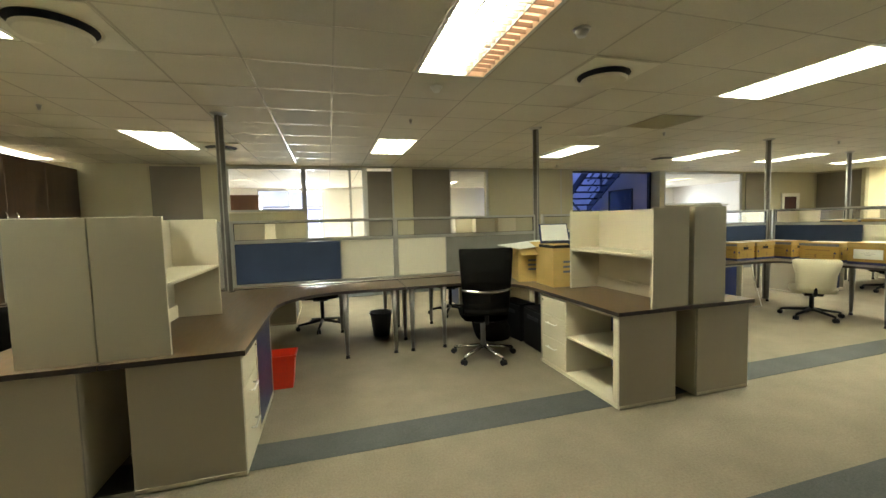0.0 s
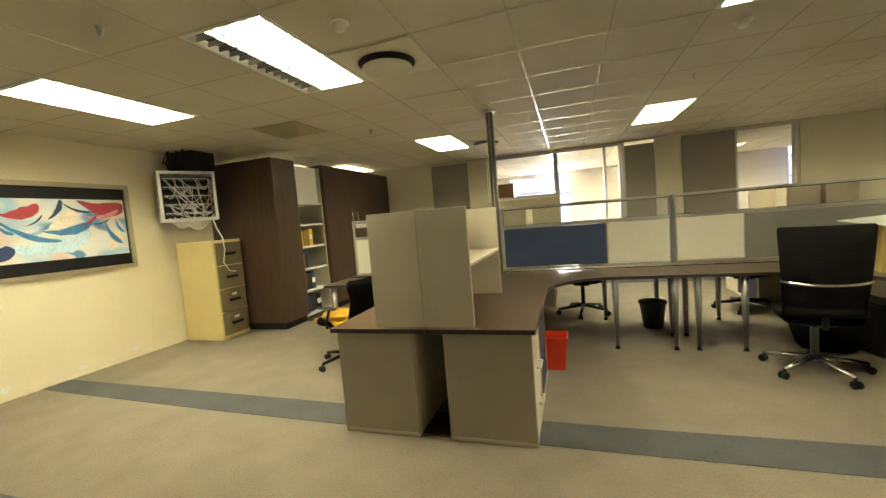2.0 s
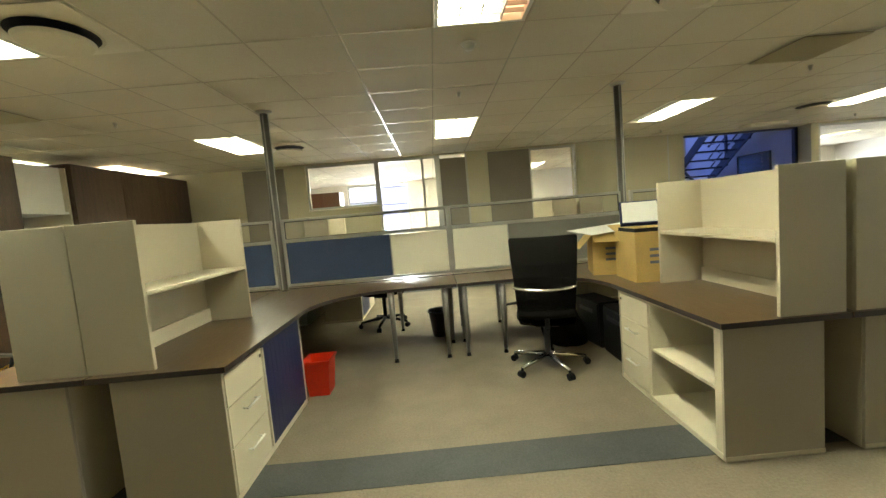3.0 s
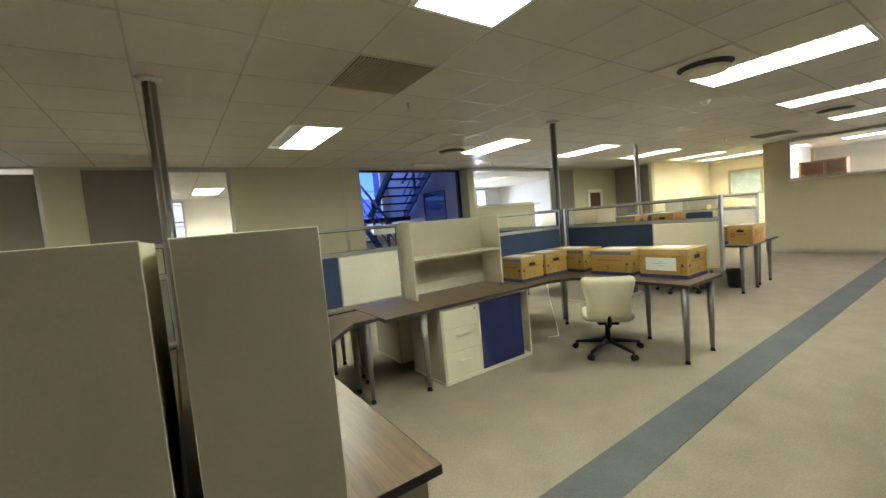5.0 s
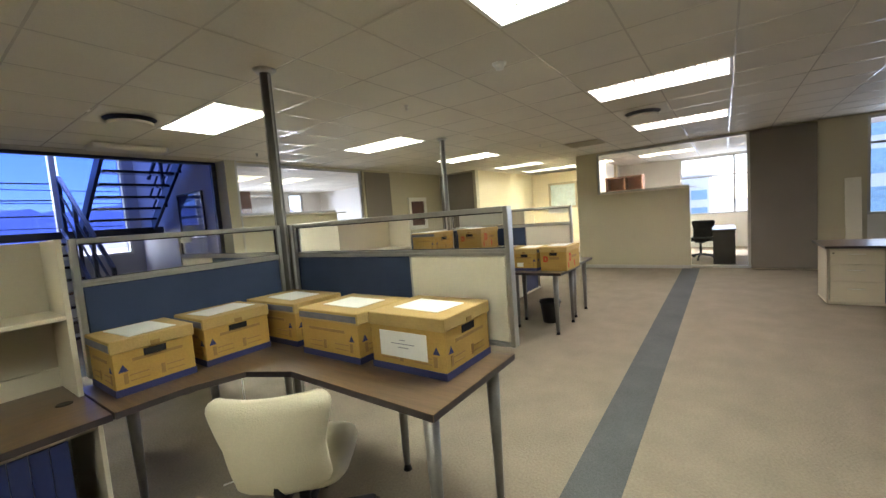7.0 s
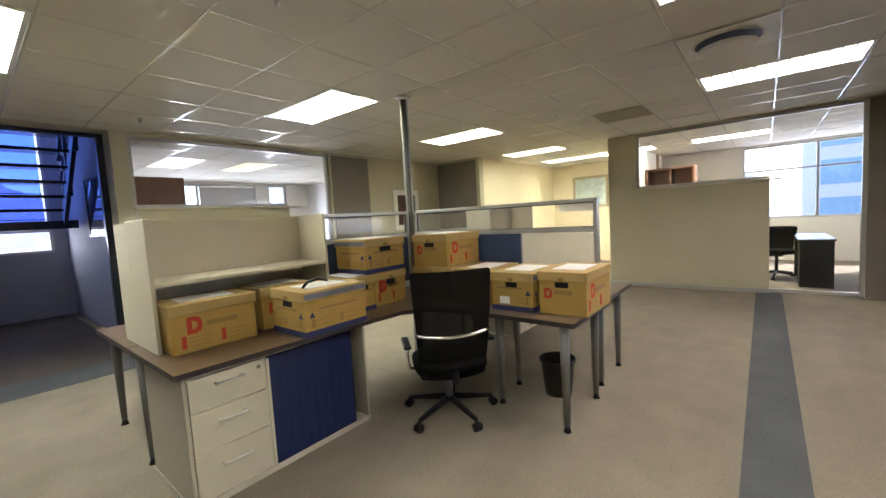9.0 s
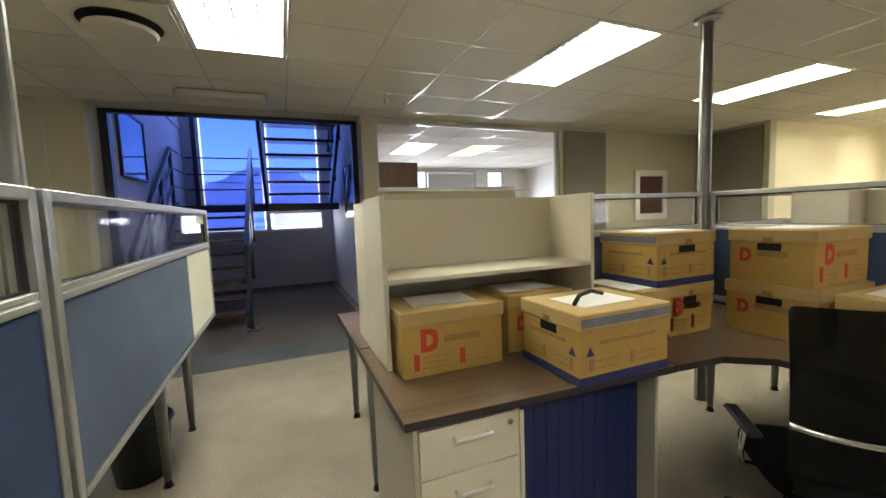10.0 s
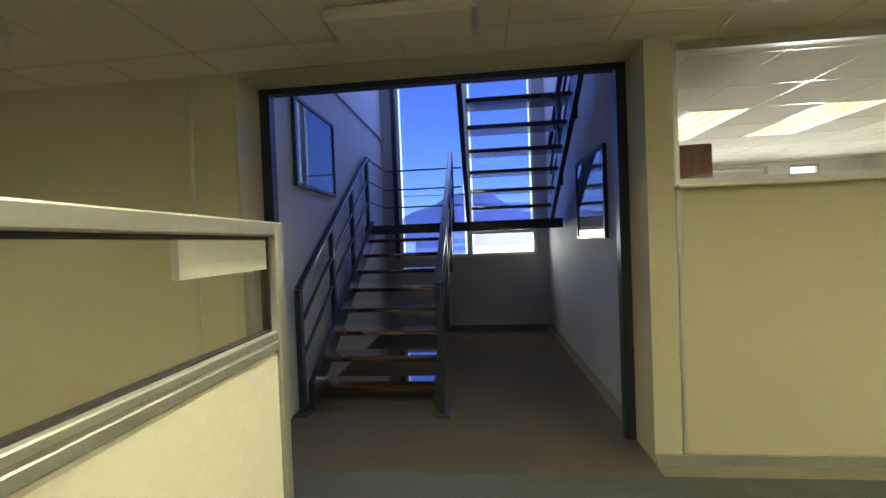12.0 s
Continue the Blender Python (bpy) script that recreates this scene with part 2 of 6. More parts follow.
def tube(bm, pts, r, n=8):
    """A bent round bar through pts, one skin."""
    P = [Vector(p) for p in pts]
    rings = []
    up = Vector((0.13, 0.29, 0.95)).normalized()
    for k, p in enumerate(P):
        d = (P[min(k + 1, len(P) - 1)] - P[max(k - 1, 0)]).normalized()
        e = d.cross(up)
        e = e.normalized() if e.length > 0.05 else d.cross(Vector((1, 0, 0))).normalized()
        f = d.cross(e)
        rings.append([bm.verts.new(p + (e * math.cos(math.tau * i / n) + f * math.sin(math.tau * i / n)) * r) for i in range(n)])
    for a, b in zip(rings, rings[1:]):
        for i in range(n):
            bm.faces.new((a[i], a[(i + 1) % n], b[(i + 1) % n], b[i]))
    bm.faces.new(rings[0][::-1])
    bm.faces.new(rings[-1])
    return bm


PLACE = {}


def thing(name, x=0, y=0, z=0, rz=0, label="", category="", group="", kind=""):
    ob = new(name)
    ob.empty_display_size = 0.1
    ob.matrix_basis = pose(x, y, z, 0, 0, rz)
    PLACE[ob] = ob.matrix_basis.copy()
    return tagged(ob, label, category, group, kind)


def part(name, bm, material, parent=None, label="", smooth=False, local=False):
    """Links a bmesh, built in world metres (or in its thing's own with local), as one mesh under parent."""
    bmesh.ops.recalc_face_normals(bm, faces=bm.faces[:])
    me = bpy.data.meshes.new(name)
    if parent is not None and not local:
        bm.transform(PLACE[parent].inverted())
    bm.to_mesh(me)
    bm.free()
    me.materials.append(material)
    if smooth:
        for p in me.polygons:
            p.use_smooth = True
    ob = new(name, me)
    if parent is not None:
        ob.parent = parent
        PLACE[ob] = PLACE[parent]
    else:
        PLACE[ob] = Matrix.Identity(4)
    if label:
        ob["label"] = label
    return ob


def block(name, x0, x1, y0, y1, z0, z1, material, parent=None, label="", c=0.0, local=False):
    return part(name, box(bmesh.new(), x0, x1, y0, y1, z0, z1, c), material, parent, label, local=local)


def structure(ob, label, category):
    return tagged(ob, label, category, kind="structure")


# ---- the shell ----
CEIL = 2.645
BACK = 8.70
structure(block("floor", -8.5, 19.5, -7.2, 14.5, -0.2, 0, CARPET), "beige cut-pile office carpet, worn and faintly stained", "floor")
structure(part("carpet_stripe", slab(bmesh.new(), [(-5.5, 2.68), (-3.0, 2.58), (0.0, 2.515), (2.2, 2.515), (6.5, 2.60), (14.95, 2.58), (14.95, 2.885), (6.5, 2.86), (0.0, 2.80), (-5.5, 2.935)], 0.0, 0.004), STRIPE), "grey carpet stripe let into the beige carpet along the aisle", "carpet stripe")
structure(block("carpet_stripe", -5.5, 3.7, 1.20, 1.48, 0.0, 0.004, STRIPE), "second grey carpet stripe along the aisle", "carpet stripe")
structure(block("carpet_stripe", -3.9, 14.2, 7.98, 8.55, 0.0, 0.004, STRIPE), "wide grey carpet stripe along the rear wall", "carpet stripe")
structure(block("carpet_stair", 5.955, 8.61, 8.552, 12.9, 0.0, 0.004, SHADECARPET), "carpet under the open staircase, dimness put into its dark colour", "carpet")


def wall(name, x0, x1, y0, y1, z0=0.0, z1=CEIL + 0.3, material=WALL, label="greige painted plaster wall", category="wall"):
    return structure(block(name, x0, x1, y0, y1, z0, z1, material), label, category)


# left side
wall("wall_west", -5.7, -5.5, -7.2, 4.45, material=WALLWARM, label="cream painted plaster wall behind the large painting")
wall("wall_west_return", -8.3, -5.7, 4.25, 4.45, material=WALLWARM)
wall("wall_far_west", -8.5, -8.3, 4.25, 8.9, material=WALLWARM)
# Unseen walls added to close the room, set back to weaken their bounce.
wall("wall_south", -5.7, 15.1, -7.2, -7.0)
wall("wall_south_east", 14.95, 15.07, -7.0, -3.2)
# rear wall, piece by piece between its openings
wall("wall_north_west", -8.3, -1.80, BACK, BACK + 0.12)
wall("wall_north_half", -1.80, -0.37, BACK, BACK + 0.12, 0, 1.70, label="half-height wall with a flat ledge under the glazing")
wall("wall_north_pier", 1.48, 2.75, BACK, BACK + 0.12)
wall("wall_north_stair_west", 3.71, 5.95, BACK, BACK + 0.30)
wall("wall_north_stair_east", 8.62, 8.78, BACK, BACK + 0.30)
wall("wall_north_half_east", 8.78, 10.80, BACK, BACK + 0.12, 0, 1.71, label="half-height wall with a flat ledge under the glazing")
wall("wall_north_east", 11.60, 14.55, BACK, BACK + 0.12)
for a, b in ((-1.80, 1.48), (2.75, 3.71), (8.78, 11.60)):
    wall("wall_north_head", a, b, BACK, BACK + 0.12, 2.615, CEIL + 0.3, label="wall head above the glazing")
# alcove at the east end
wall("wall_alcove_return", 14.55, 14.70, 7.52, BACK + 0.12)
# Alcove walls take the paler cream, with some lamplight put into the colour.
wall("wall_alcove_north", 14.70, 18.4, 7.52, 7.64, material=WALLWARM, label="cream alcove wall, the lamps' wash partly put into its colour")
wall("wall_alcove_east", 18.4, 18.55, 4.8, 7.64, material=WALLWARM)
# east wall with the glazed office
wall("wall_east_pier", 14.95, 15.07, 4.53, 4.99)
wall("wall_office_north", 15.07, 19.2, 4.87, 4.99, material=WALLWHITE, label="white partition of the glazed office")
wall("wall_east_half", 14.95, 15.07, 2.73, 4.53, 0, 1.68, label="half-height wall of the glazed office")
wall("wall_east_head", 14.95, 15.07, 1.74, 4.53, 2.63, CEIL + 0.3)
wall("wall_east_south", 14.95, 15.07, 0.18, 1.74)
wall("wall_east_low", 14.95, 15.07, -3.2, 0.18, 0, 0.95, material=WALLWHITE)
wall("wall_east_top", 14.95, 15.07, -3.2, 0.18, 2.60, CEIL + 0.3)
wall("wall_office_south", 15.07, 19.2, 0.18, 0.30, material=WALLWHITE, label="white partition of the glazed office")
wall("wall_office_east_low", 19.2, 19.35, 0.18, 4.99, 0, 0.95, material=WALLWHITE)
wall("wall_office_east_high", 19.2, 19.35, 0.18, 4.99, 2.61, CEIL + 0.3, material=WALLWHITE)
wall("wall_office_east_pier", 19.2, 19.35, 3.2, 4.99, 0.95, 2.61, material=WALLWHITE)
# offices behind the rear wall
wall("wall_room_west", -3.4, -3.28, BACK + 0.12, 13.9, material=WALLWHITE)
wall("wall_room_divider", 2.35, 2.47, BACK + 0.12, 13.9, material=WALLWHITE)
wall("wall_room_north_low", -3.4, 5.75, 13.8, 13.95, 0, 0.12, material=WALLWHITE)
wall("wall_room_north_high", -3.4, 5.75, 13.8, 13.95, 2.60, CEIL + 0.3, material=WALLWHITE)
for a, b in ((-3.28, -2.05), (-0.05, 2.35), (3.2, 5.75)):
    wall("wall_room_north_pier", a, b, 13.8, 13.95, 0.12, 2.60, material=WALLWHITE)
wall("wall_room_east_north_low", 8.85, 14.5, 13.8, 13.95, 0, 0.9, material=WALLWHITE)
wall("wall_room_east_north_high", 8.85, 14.5, 13.8, 13.95, 2.60, CEIL + 0.3, material=WALLWHITE)
for a, b in ((8.85, 10.7), (12.78, 13.15), (13.68, 14.5)):
    wall("wall_room_east_pier", a, b, 13.8, 13.95, 0.9, 2.60, material=WALLWHITE)
wall("wall_room_east", 14.4, 14.5, BACK + 0.12, 13.8, material=WALLWHITE)
# stairwell, two storeys high
wall("wall_stair_west", 5.75, 5.93, BACK + 0.30, 13.0, 0, 5.6, material=WALLGREY, label="grey painted stairwell wall")
wall("wall_stair_east", 8.72, 8.85, BACK + 0.30, 13.95, 0, 5.6, material=WALLGREY, label="grey painted stairwell wall")
wall("wall_stair_north", 5.93, 8.72, 12.9, 13.0, 0, 1.18, material=WALLGREY, label="grey painted wall under the stairwell window")
wall("wall_stair_head", 5.75, 8.85, 8.8, 8.99, CEIL, 5.6, material=WALLGREY)
# Unseen lid, added to close the stairwell to the sky.
wall("stair_soffit", 5.75, 8.85, 8.8, 13.0, 5.6, 5.7, material=WALLWHITE, label="plain soffit over the stairwell", category="ceiling")
wall("wall_stair_reveal", 5.93, 6.20, 12.9, 13.0, 1.18, 5.6, material=WALLGREY)
wall("wall_stair_reveal", 8.52, 8.72, 12.9, 13.0, 1.18, 5.6, material=WALLGREY)
structure(block("window_post", 6.12, 6.195, 12.855, 12.898, 1.18, 5.6, STEEL, c=0.004), "dark steel post beside the stairwell window", "window post")
wall("wall_north_stair_head", 5.95, 8.62, BACK, BACK + 0.30, 2.64, CEIL + 0.3)

# taupe panels set on the walls
for x0, x1 in ((-3.05, -2.22), (1.90, 2.745), (11.66, 12.48)):
    structure(block("wall_panel", x0, x1, BACK - 0.02, BACK, 0.02, 2.60, PANELGREY, c=0.004), "tall taupe panel set on the rear wall", "wall panel")
structure(block("wall_panel", 14.53, 14.55, 7.60, 8.66, 0.02, 2.60, PANELGREY, c=0.004), "tall taupe panel on the alcove return", "wall panel")
door = structure(block("door_1", 14.915, 14.95, 0.80, 1.74, 0.02, 2.62, PANELGREY, c=0.004), "full-height taupe door beside the glazed office", "door")

# skirting
for x0, x1 in ((3.71, 5.95), (8.62, 10.80), (11.60, 14.55), (-3.9, -0.37), (1.48, 2.75)):
    structure(block("baseboard", x0, x1, BACK - 0.035, BACK - 0.022, 0, 0.07, ALU), "slim grey metal skirting", "baseboard")
structure(block("baseboard", 14.935, 14.95, 2.73, 4.99, 0, 0.07, ALU), "slim grey metal skirting", "baseboard")
structure(block("baseboard", -5.5, -5.485, -7.0, 4.3, 0, 0.06, WALLWARM), "painted skirting", "baseboard")


# ceiling: lay-in tiles in a grid, open where the lights sit
MOD = 0.634
GX, GY = 0.80, 2.06
LIGHTS = []
for gx in (-5, 0, 5, 10, 14, 18, 22):
    for gy in (0, 6):
        LIGHTS.append((gx, gy))
LIGHTS.remove((22, 0))
# (-9, 8) is an extra lamp, added to brighten the ceiling above the cupboards.
LIGHTS += [(-8, 0), (-10, 6), (-9, 8), (25, 6)]
OFFICE_LIGHTS = [(-2, 15), (1, 13), (4, 15), (14, 13), (16, 13), (25, 1), (25, 4)]
cells = {(gx, gy + k) for gx, gy in LIGHTS + OFFICE_LIGHTS for k in (0, 1)}


def ceiling_piece(name, x0, x1, y0, y1, label):
    bm = bmesh.new()
    i0, i1 = math.floor((x0 - GX) / MOD), math.ceil((x1 - GX) / MOD)
    j0, j1 = math.floor((y0 - GY) / MOD), math.ceil((y1 - GY) / MOD)
    rnd = random.Random(5)
    for i in range(i0, i1):
        for j in range(j0, j1):
            if (i, j) in cells:
                continue
            a0, a1 = max(GX + i * MOD, x0), min(GX + (i + 1) * MOD, x1)
            b0, b1 = max(GY + j * MOD, y0), min(GY + (j + 1) * MOD, y1)
            if a1 - a0 < 0.03 or b1 - b0 < 0.03:
                continue
            sag = [CEIL + 0.0006 + rnd.random() ** 6 * 0.004 for _ in range(4)]
            vs = [bm.verts.new(p) for p in ((a0, b0, sag[0]), (a0, b1, sag[1]), (a1, b1, sag[2]), (a1, b0, sag[3]))]
            up = [bm.verts.new((v.co.x, v.co.y, CEIL + 0.03)) for v in vs]
            bm.faces.new(vs)
            for k in range(4):
                bm.faces.new((vs[k], vs[(k + 1) % 4], up[(k + 1) % 4], up[k]))
    structure(part(name, bm, TILE), label, "ceiling")
    grid = bmesh.new()
    for i in range(i0, i1 + 1):
        x = GX + i * MOD
        if x0 < x < x1:
            box(grid, x - 0.007, x + 0.007, y0, y1, CEIL - 0.0008, CEIL + 0.02)
    for j in range(j0, j1 + 1):
        y = GY + j * MOD
        if y0 < y < y1:
            for i in range(i0, i1):
                if (i, j) in cells and (i, j - 1) in cells:
                    continue
                a0, a1 = max(GX + i * MOD + 0.009, x0), min(GX + (i + 1) * MOD - 0.009, x1)
                if a1 > a0:
                    box(grid, a0, a1, y - 0.007, y + 0.007, CEIL - 0.0008, CEIL + 0.02)
    structure(part(name + "_grid", grid, TBAR), "slim glossy painted metal grid carrying the ceiling tiles", "ceiling grid")


ceiling_piece("ceiling", -8.3, 14.95, -7.0, BACK, "suspended ceiling of beige lay-in tiles, a few slightly out of line")
ceiling_piece("ceiling_alcove", 14.95, 18.4, 4.99, 7.52, "suspended tile ceiling over the alcove")
ceiling_piece("ceiling_office_east", 15.07, 19.2, 0.30, 4.87, "suspended tile ceiling of the glazed office")
ceiling_piece("ceiling_room_north", -3.28, 5.75, BACK + 0.12, 13.8, "suspended tile ceiling of the rear office")
ceiling_piece("ceiling_room_north_east", 8.85, 14.4, BACK + 0.12, 13.8, "suspended tile ceiling of the rear office")
# Unseen slabs, added to keep sky light out of the ceiling void.
structure(block("roof_slab", -8.5, 5.75, -7.2, 14.2, 2.95, 3.15, WALLGREY), "unseen slab shutting the sky out above the ceiling", "slab")
structure(block("roof_slab", 5.75, 8.85, -7.2, 8.8, 2.95, 3.15, WALLGREY), "unseen slab shutting the sky out above the ceiling", "slab")
structure(block("roof_slab", 8.85, 19.6, -7.2, 14.2, 2.95, 3.15, WALLGREY), "unseen slab shutting the sky out above the ceiling", "slab")


# ceiling lights
def ceiling_light(gx, gy, left=GLOW, right=GLOW, split=0.5, label="recessed fluorescent ceiling light with a white louvre, lit"):
    x0, y0 = GX + gx * MOD + 0.012, GY + gy * MOD + 0.012
    w, l = MOD - 0.024, 2 * MOD - 0.024
    ob = thing("ceiling_light", x0 + w / 2, y0 + l / 2, CEIL, label=label, category="ceiling light", group="recessed ceiling lights")
    bm = bmesh.new()
    for a, b, c, d in ((0, 0.025, 0, l), (w - 0.025, w, 0, l), (0.025, w - 0.025, 0, 0.025), (0.025, w - 0.025, l - 0.025, l)):
        box(bm, x0 + a, x0 + b, y0 + c, y0 + d, CEIL - 0.004, CEIL + 0.10)
    part("housing", bm, WHITE, ob)
    m = w * split
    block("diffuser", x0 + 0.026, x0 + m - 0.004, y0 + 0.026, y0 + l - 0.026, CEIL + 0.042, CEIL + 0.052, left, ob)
    block("diffuser", x0 + m + 0.004, x0 + w - 0.026, y0 + 0.026, y0 + l - 0.026, CEIL + 0.042, CEIL + 0.052, right, ob)
    bm = bmesh.new()
    for k in range(1, 4):
        x = x0 + 0.025 + (w - 0.05) * k / 4
        box(bm, x - 0.005, x + 0.005, y0 + 0.026, y0 + l - 0.026, CEIL + 0.004, CEIL + 0.036)
    for k in range(1, 14):
        y = y0 + 0.025 + (l - 0.05) * k / 14
        box(bm, x0 + 0.026, x0 + w - 0.026, y - 0.004, y + 0.004, CEIL + 0.006, CEIL + 0.034)
    part("louvre", bm, LOUVRE, ob)


for gx, gy in LIGHTS:
    if (gx, gy) == (0, 0):
        ceiling_light(gx, gy, GLOW, GLOWORANGE, 0.62, "recessed fluorescent ceiling light, one tube glowing orange")
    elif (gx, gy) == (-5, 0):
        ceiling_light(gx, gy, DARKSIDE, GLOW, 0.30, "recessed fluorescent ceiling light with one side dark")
    elif (gx, gy) == (5, 6):
        ceiling_light(gx, gy, GLOWDIM, GLOW, 0.30, "recessed fluorescent ceiling light with one side dim")
    elif (gx, gy) in ((14, 0), (18, 0)):
        ceiling_light(gx, gy, GLOWPINK, GLOWPINK, 0.5, "recessed fluorescent ceiling light glowing faintly pinkish")
    elif gx >= 22:
        ceiling_light(gx, gy, GLOWHALF, GLOWHALF)
    else:
        ceiling_light(gx, gy)
for gx, gy in OFFICE_LIGHTS:
    tube_mat = GLOWFAINT if gx in (14, 16) else GLOWDAY
    ceiling_light(gx, gy, tube_mat, tube_mat)

# ---- glazing ----


def window(name, axis, at, a0, a1, z0, z1, posts=(), rails=(), glass=GLASS, frame_mat=ALU, t=0.05, label="aluminium-framed glazing", sides="lrtb"):
    """A glazed opening on the plane axis = at, from a0 to a1 along the other axis."""
    mid = (at, (a0 + a1) / 2) if axis == 'x' else ((a0 + a1) / 2, at)
    ob = structure(thing(name, mid[0], mid[1], z0), label, "window")

    def bar(nm, u0, u1, w0, w1, d=t, m=frame_mat):
        if axis == 'x':
            return block(nm, at - d / 2, at + d / 2, u0, u1, w0, w1, m, ob)
        return block(nm, u0, u1, at - d / 2, at + d / 2, w0, w1, m, ob)
    f = 0.045
    e0, e1 = (f if "l" in sides else 0.0), (f if "r" in sides else 0.0)
    if e0:
        bar("window_frame", a0, a0 + f, z0, z1)
    if e1:
        bar("window_frame", a1 - f, a1, z0, z1)
    bar("window_frame", a0 + e0, a1 - e1, z1 - f, z1)
    bar("window_frame", a0 + e0, a1 - e1, z0, z0 + f)
    for p in posts:
        bar("mullion", p - f / 2, p + f / 2, z0 + f, z1 - f)
    for r in rails:
        bar("transom", a0 + e0, a1 - e1, r - 0.02, r + 0.02, t * 0.8)
    cuts = [a0 + e0, *[q for p in posts for q in (p - f / 2, p + f / 2)], a1 - e1]
    for u0, u1 in zip(cuts[::2], cuts[1::2]):
        pane = bar("pane", u0, u1, z0 + f, z1 - f, 0.008, glass)
        pane.visible_shadow = False
    return ob


window("window_1", 'y', BACK + 0.06, -1.80, -0.37, 1.72, 2.615)
window("window_2", 'y', BACK + 0.06, -0.37, 0.86, 0.02, 2.615, posts=(0.56,))
window("window_3", 'y', BACK + 0.06, 2.75, 3.71, 0.02, 2.615)
window("window_4", 'y', BACK + 0.06, 8.78, 10.80, 1.73, 2.615, sides="ltb")
window("window_5", 'y', BACK + 0.06, 10.80, 11.60, 0.02, 2.615, sides="rtb")
window("window_6", 'x', 15.01, 2.73, 4.53, 1.70, 2.63, sides="rtb")
window("window_7", 'x', 15.01, 1.74, 2.73, 0.02, 2.63, sides="ltb")
window("window_8", 'x', 19.28, 0.30, 3.20, 0.95, 2.61, posts=(1.90,), rails=(2.05,), label="large outer window of the office")
window("window_9", 'y', 13.88, -2.05, -0.05, 0.12, 2.60, posts=(-1.10,), rails=(2.05,), label="outer window of the rear office")
window("window_10", 'y', 13.88, 2.47, 3.2, 0.12, 2.60, rails=(2.05,), label="outer window of the rear office")
window("window_11", 'y', 13.88, 10.7, 12.78, 0.90, 2.60, posts=(11.32,), label="outer window of the rear office")
window("window_12", 'y', 13.88, 13.15, 13.68, 0.90, 2.60, label="outer window of the rear office")
window("window_13", 'x', 15.01, -3.0, 0.18, 0.95, 2.60, posts=(-1.4,), rails=(2.15,), label="outer window of the open-plan office")
for k, (a, b, z) in enumerate(((6.20, 7.40, 1.18), (7.40, 8.52, 1.60))):
    w = window("window_%d" % (14 + k), 'y', 12.95, a, b, z, 5.6, frame_mat=WHITE, label="tall stairwell window with blue film on its glass")
    film = block("blue_film", a + 0.075, b - 0.075, 12.935, 12.938, z + 0.05, 5.55, BLUEGLASS, w, "blue sun film with a clear gap along its edges")

window("window_16", 'y', 12.95, 7.40, 8.52, 1.18, 1.60, frame_mat=WHITE, label="clear lower stairwell window")
blind = thing("roller_blind", 12.05, 13.83, 0.95, label="pale roller blind drawn down over the office window", category="blind")
block("fabric", 11.36, 12.72, 13.825, 13.829, 0.98, 2.50, WALLGREY, blind)
part("roller", rod(bmesh.new(), (11.36, 13.827, 2.52), (12.72, 13.827, 2.52), 0.025, n=10), WHITE, blind, smooth=True)
block("bottom_bar", 11.36, 12.72, 13.820, 13.834, 0.955, 0.98, ALU, blind)
# ledges on the half walls
structure(block("window_sill", -1.80, -0.30, BACK - 0.06, BACK + 0.02, 1.70, 1.72, MELAMINE, c=0.004), "flat ledge on the half wall", "sill")
structure(block("window_sill", 8.78, 11.0, BACK - 0.06, BACK + 0.02, 1.71, 1.73, MELAMINE, c=0.004), "flat ledge on the half wall", "sill")
structure(block("window_sill", 14.90, 14.98, 2.60, 4.53, 1.68, 1.70, MELAMINE, c=0.004), "flat ledge on the half wall", "sill")
leaf = structure(block("door_2", 0.92, 1.44, BACK + 0.02, BACK + 0.06, 0.02, 2.55, PANELGREY, c=0.004), "taupe full-height office door", "door")
block("door_frame", 1.44, 1.48, BACK, BACK + 0.12, 0.0, 2.61, ALU, leaf)
block("door_frame", 0.86, 0.92, BACK, BACK + 0.12, 0.0, 2.61, ALU, leaf)

# dark steel frame of the stairwell opening
fr = structure(thing("door_3", 7.3, 9.01, 0), "open dark steel door frame of the stairwell", "door frame")
block("jamb", 5.952, 6.03, 8.995, 9.07, 0, 2.63, STEEL, fr)
block("jamb", 8.55, 8.618, 8.995, 9.07, 0, 2.63, STEEL, fr)
block("head", 5.952, 8.618, 8.995, 9.07, 2.60, 2.66, STEEL, fr)

# ---- staircase ----
RISE, GOING = 1.70 / 9, 0.262
Y0 = 9.52
stair = thing("staircase", 6.6, Y0, 0, label="open steel staircase with timber treads and a landing", category="staircase")
for k in range(8):
    z, y = RISE * (k + 1), Y0 + GOING * k
    block("tread", 6.08, 7.14, y, y + 0.29, z - 0.045, z, TREADWOOD, stair, c=0.006)


def stringer(x0, x1, y0, z0, y1, z1, depth=0.24):
    bm = bmesh.new()
    lo = [(y0, z0 - depth / 2), (y1, z1 - depth / 2), (y1, z1 + depth / 2), (y0, z0 + depth / 2)]
    a = [bm.verts.new((x0, y, z)) for y, z in lo]
    b = [bm.verts.new((x1, y, z)) for y, z in lo]
    bm.faces.new(a)
    bm.faces.new(b[::-1])
    for i in range(4):
        bm.faces.new((a[i], a[(i + 1) % 4], b[(i + 1) % 4], b[i]))
    return part("stringer", bm, STEEL, stair)


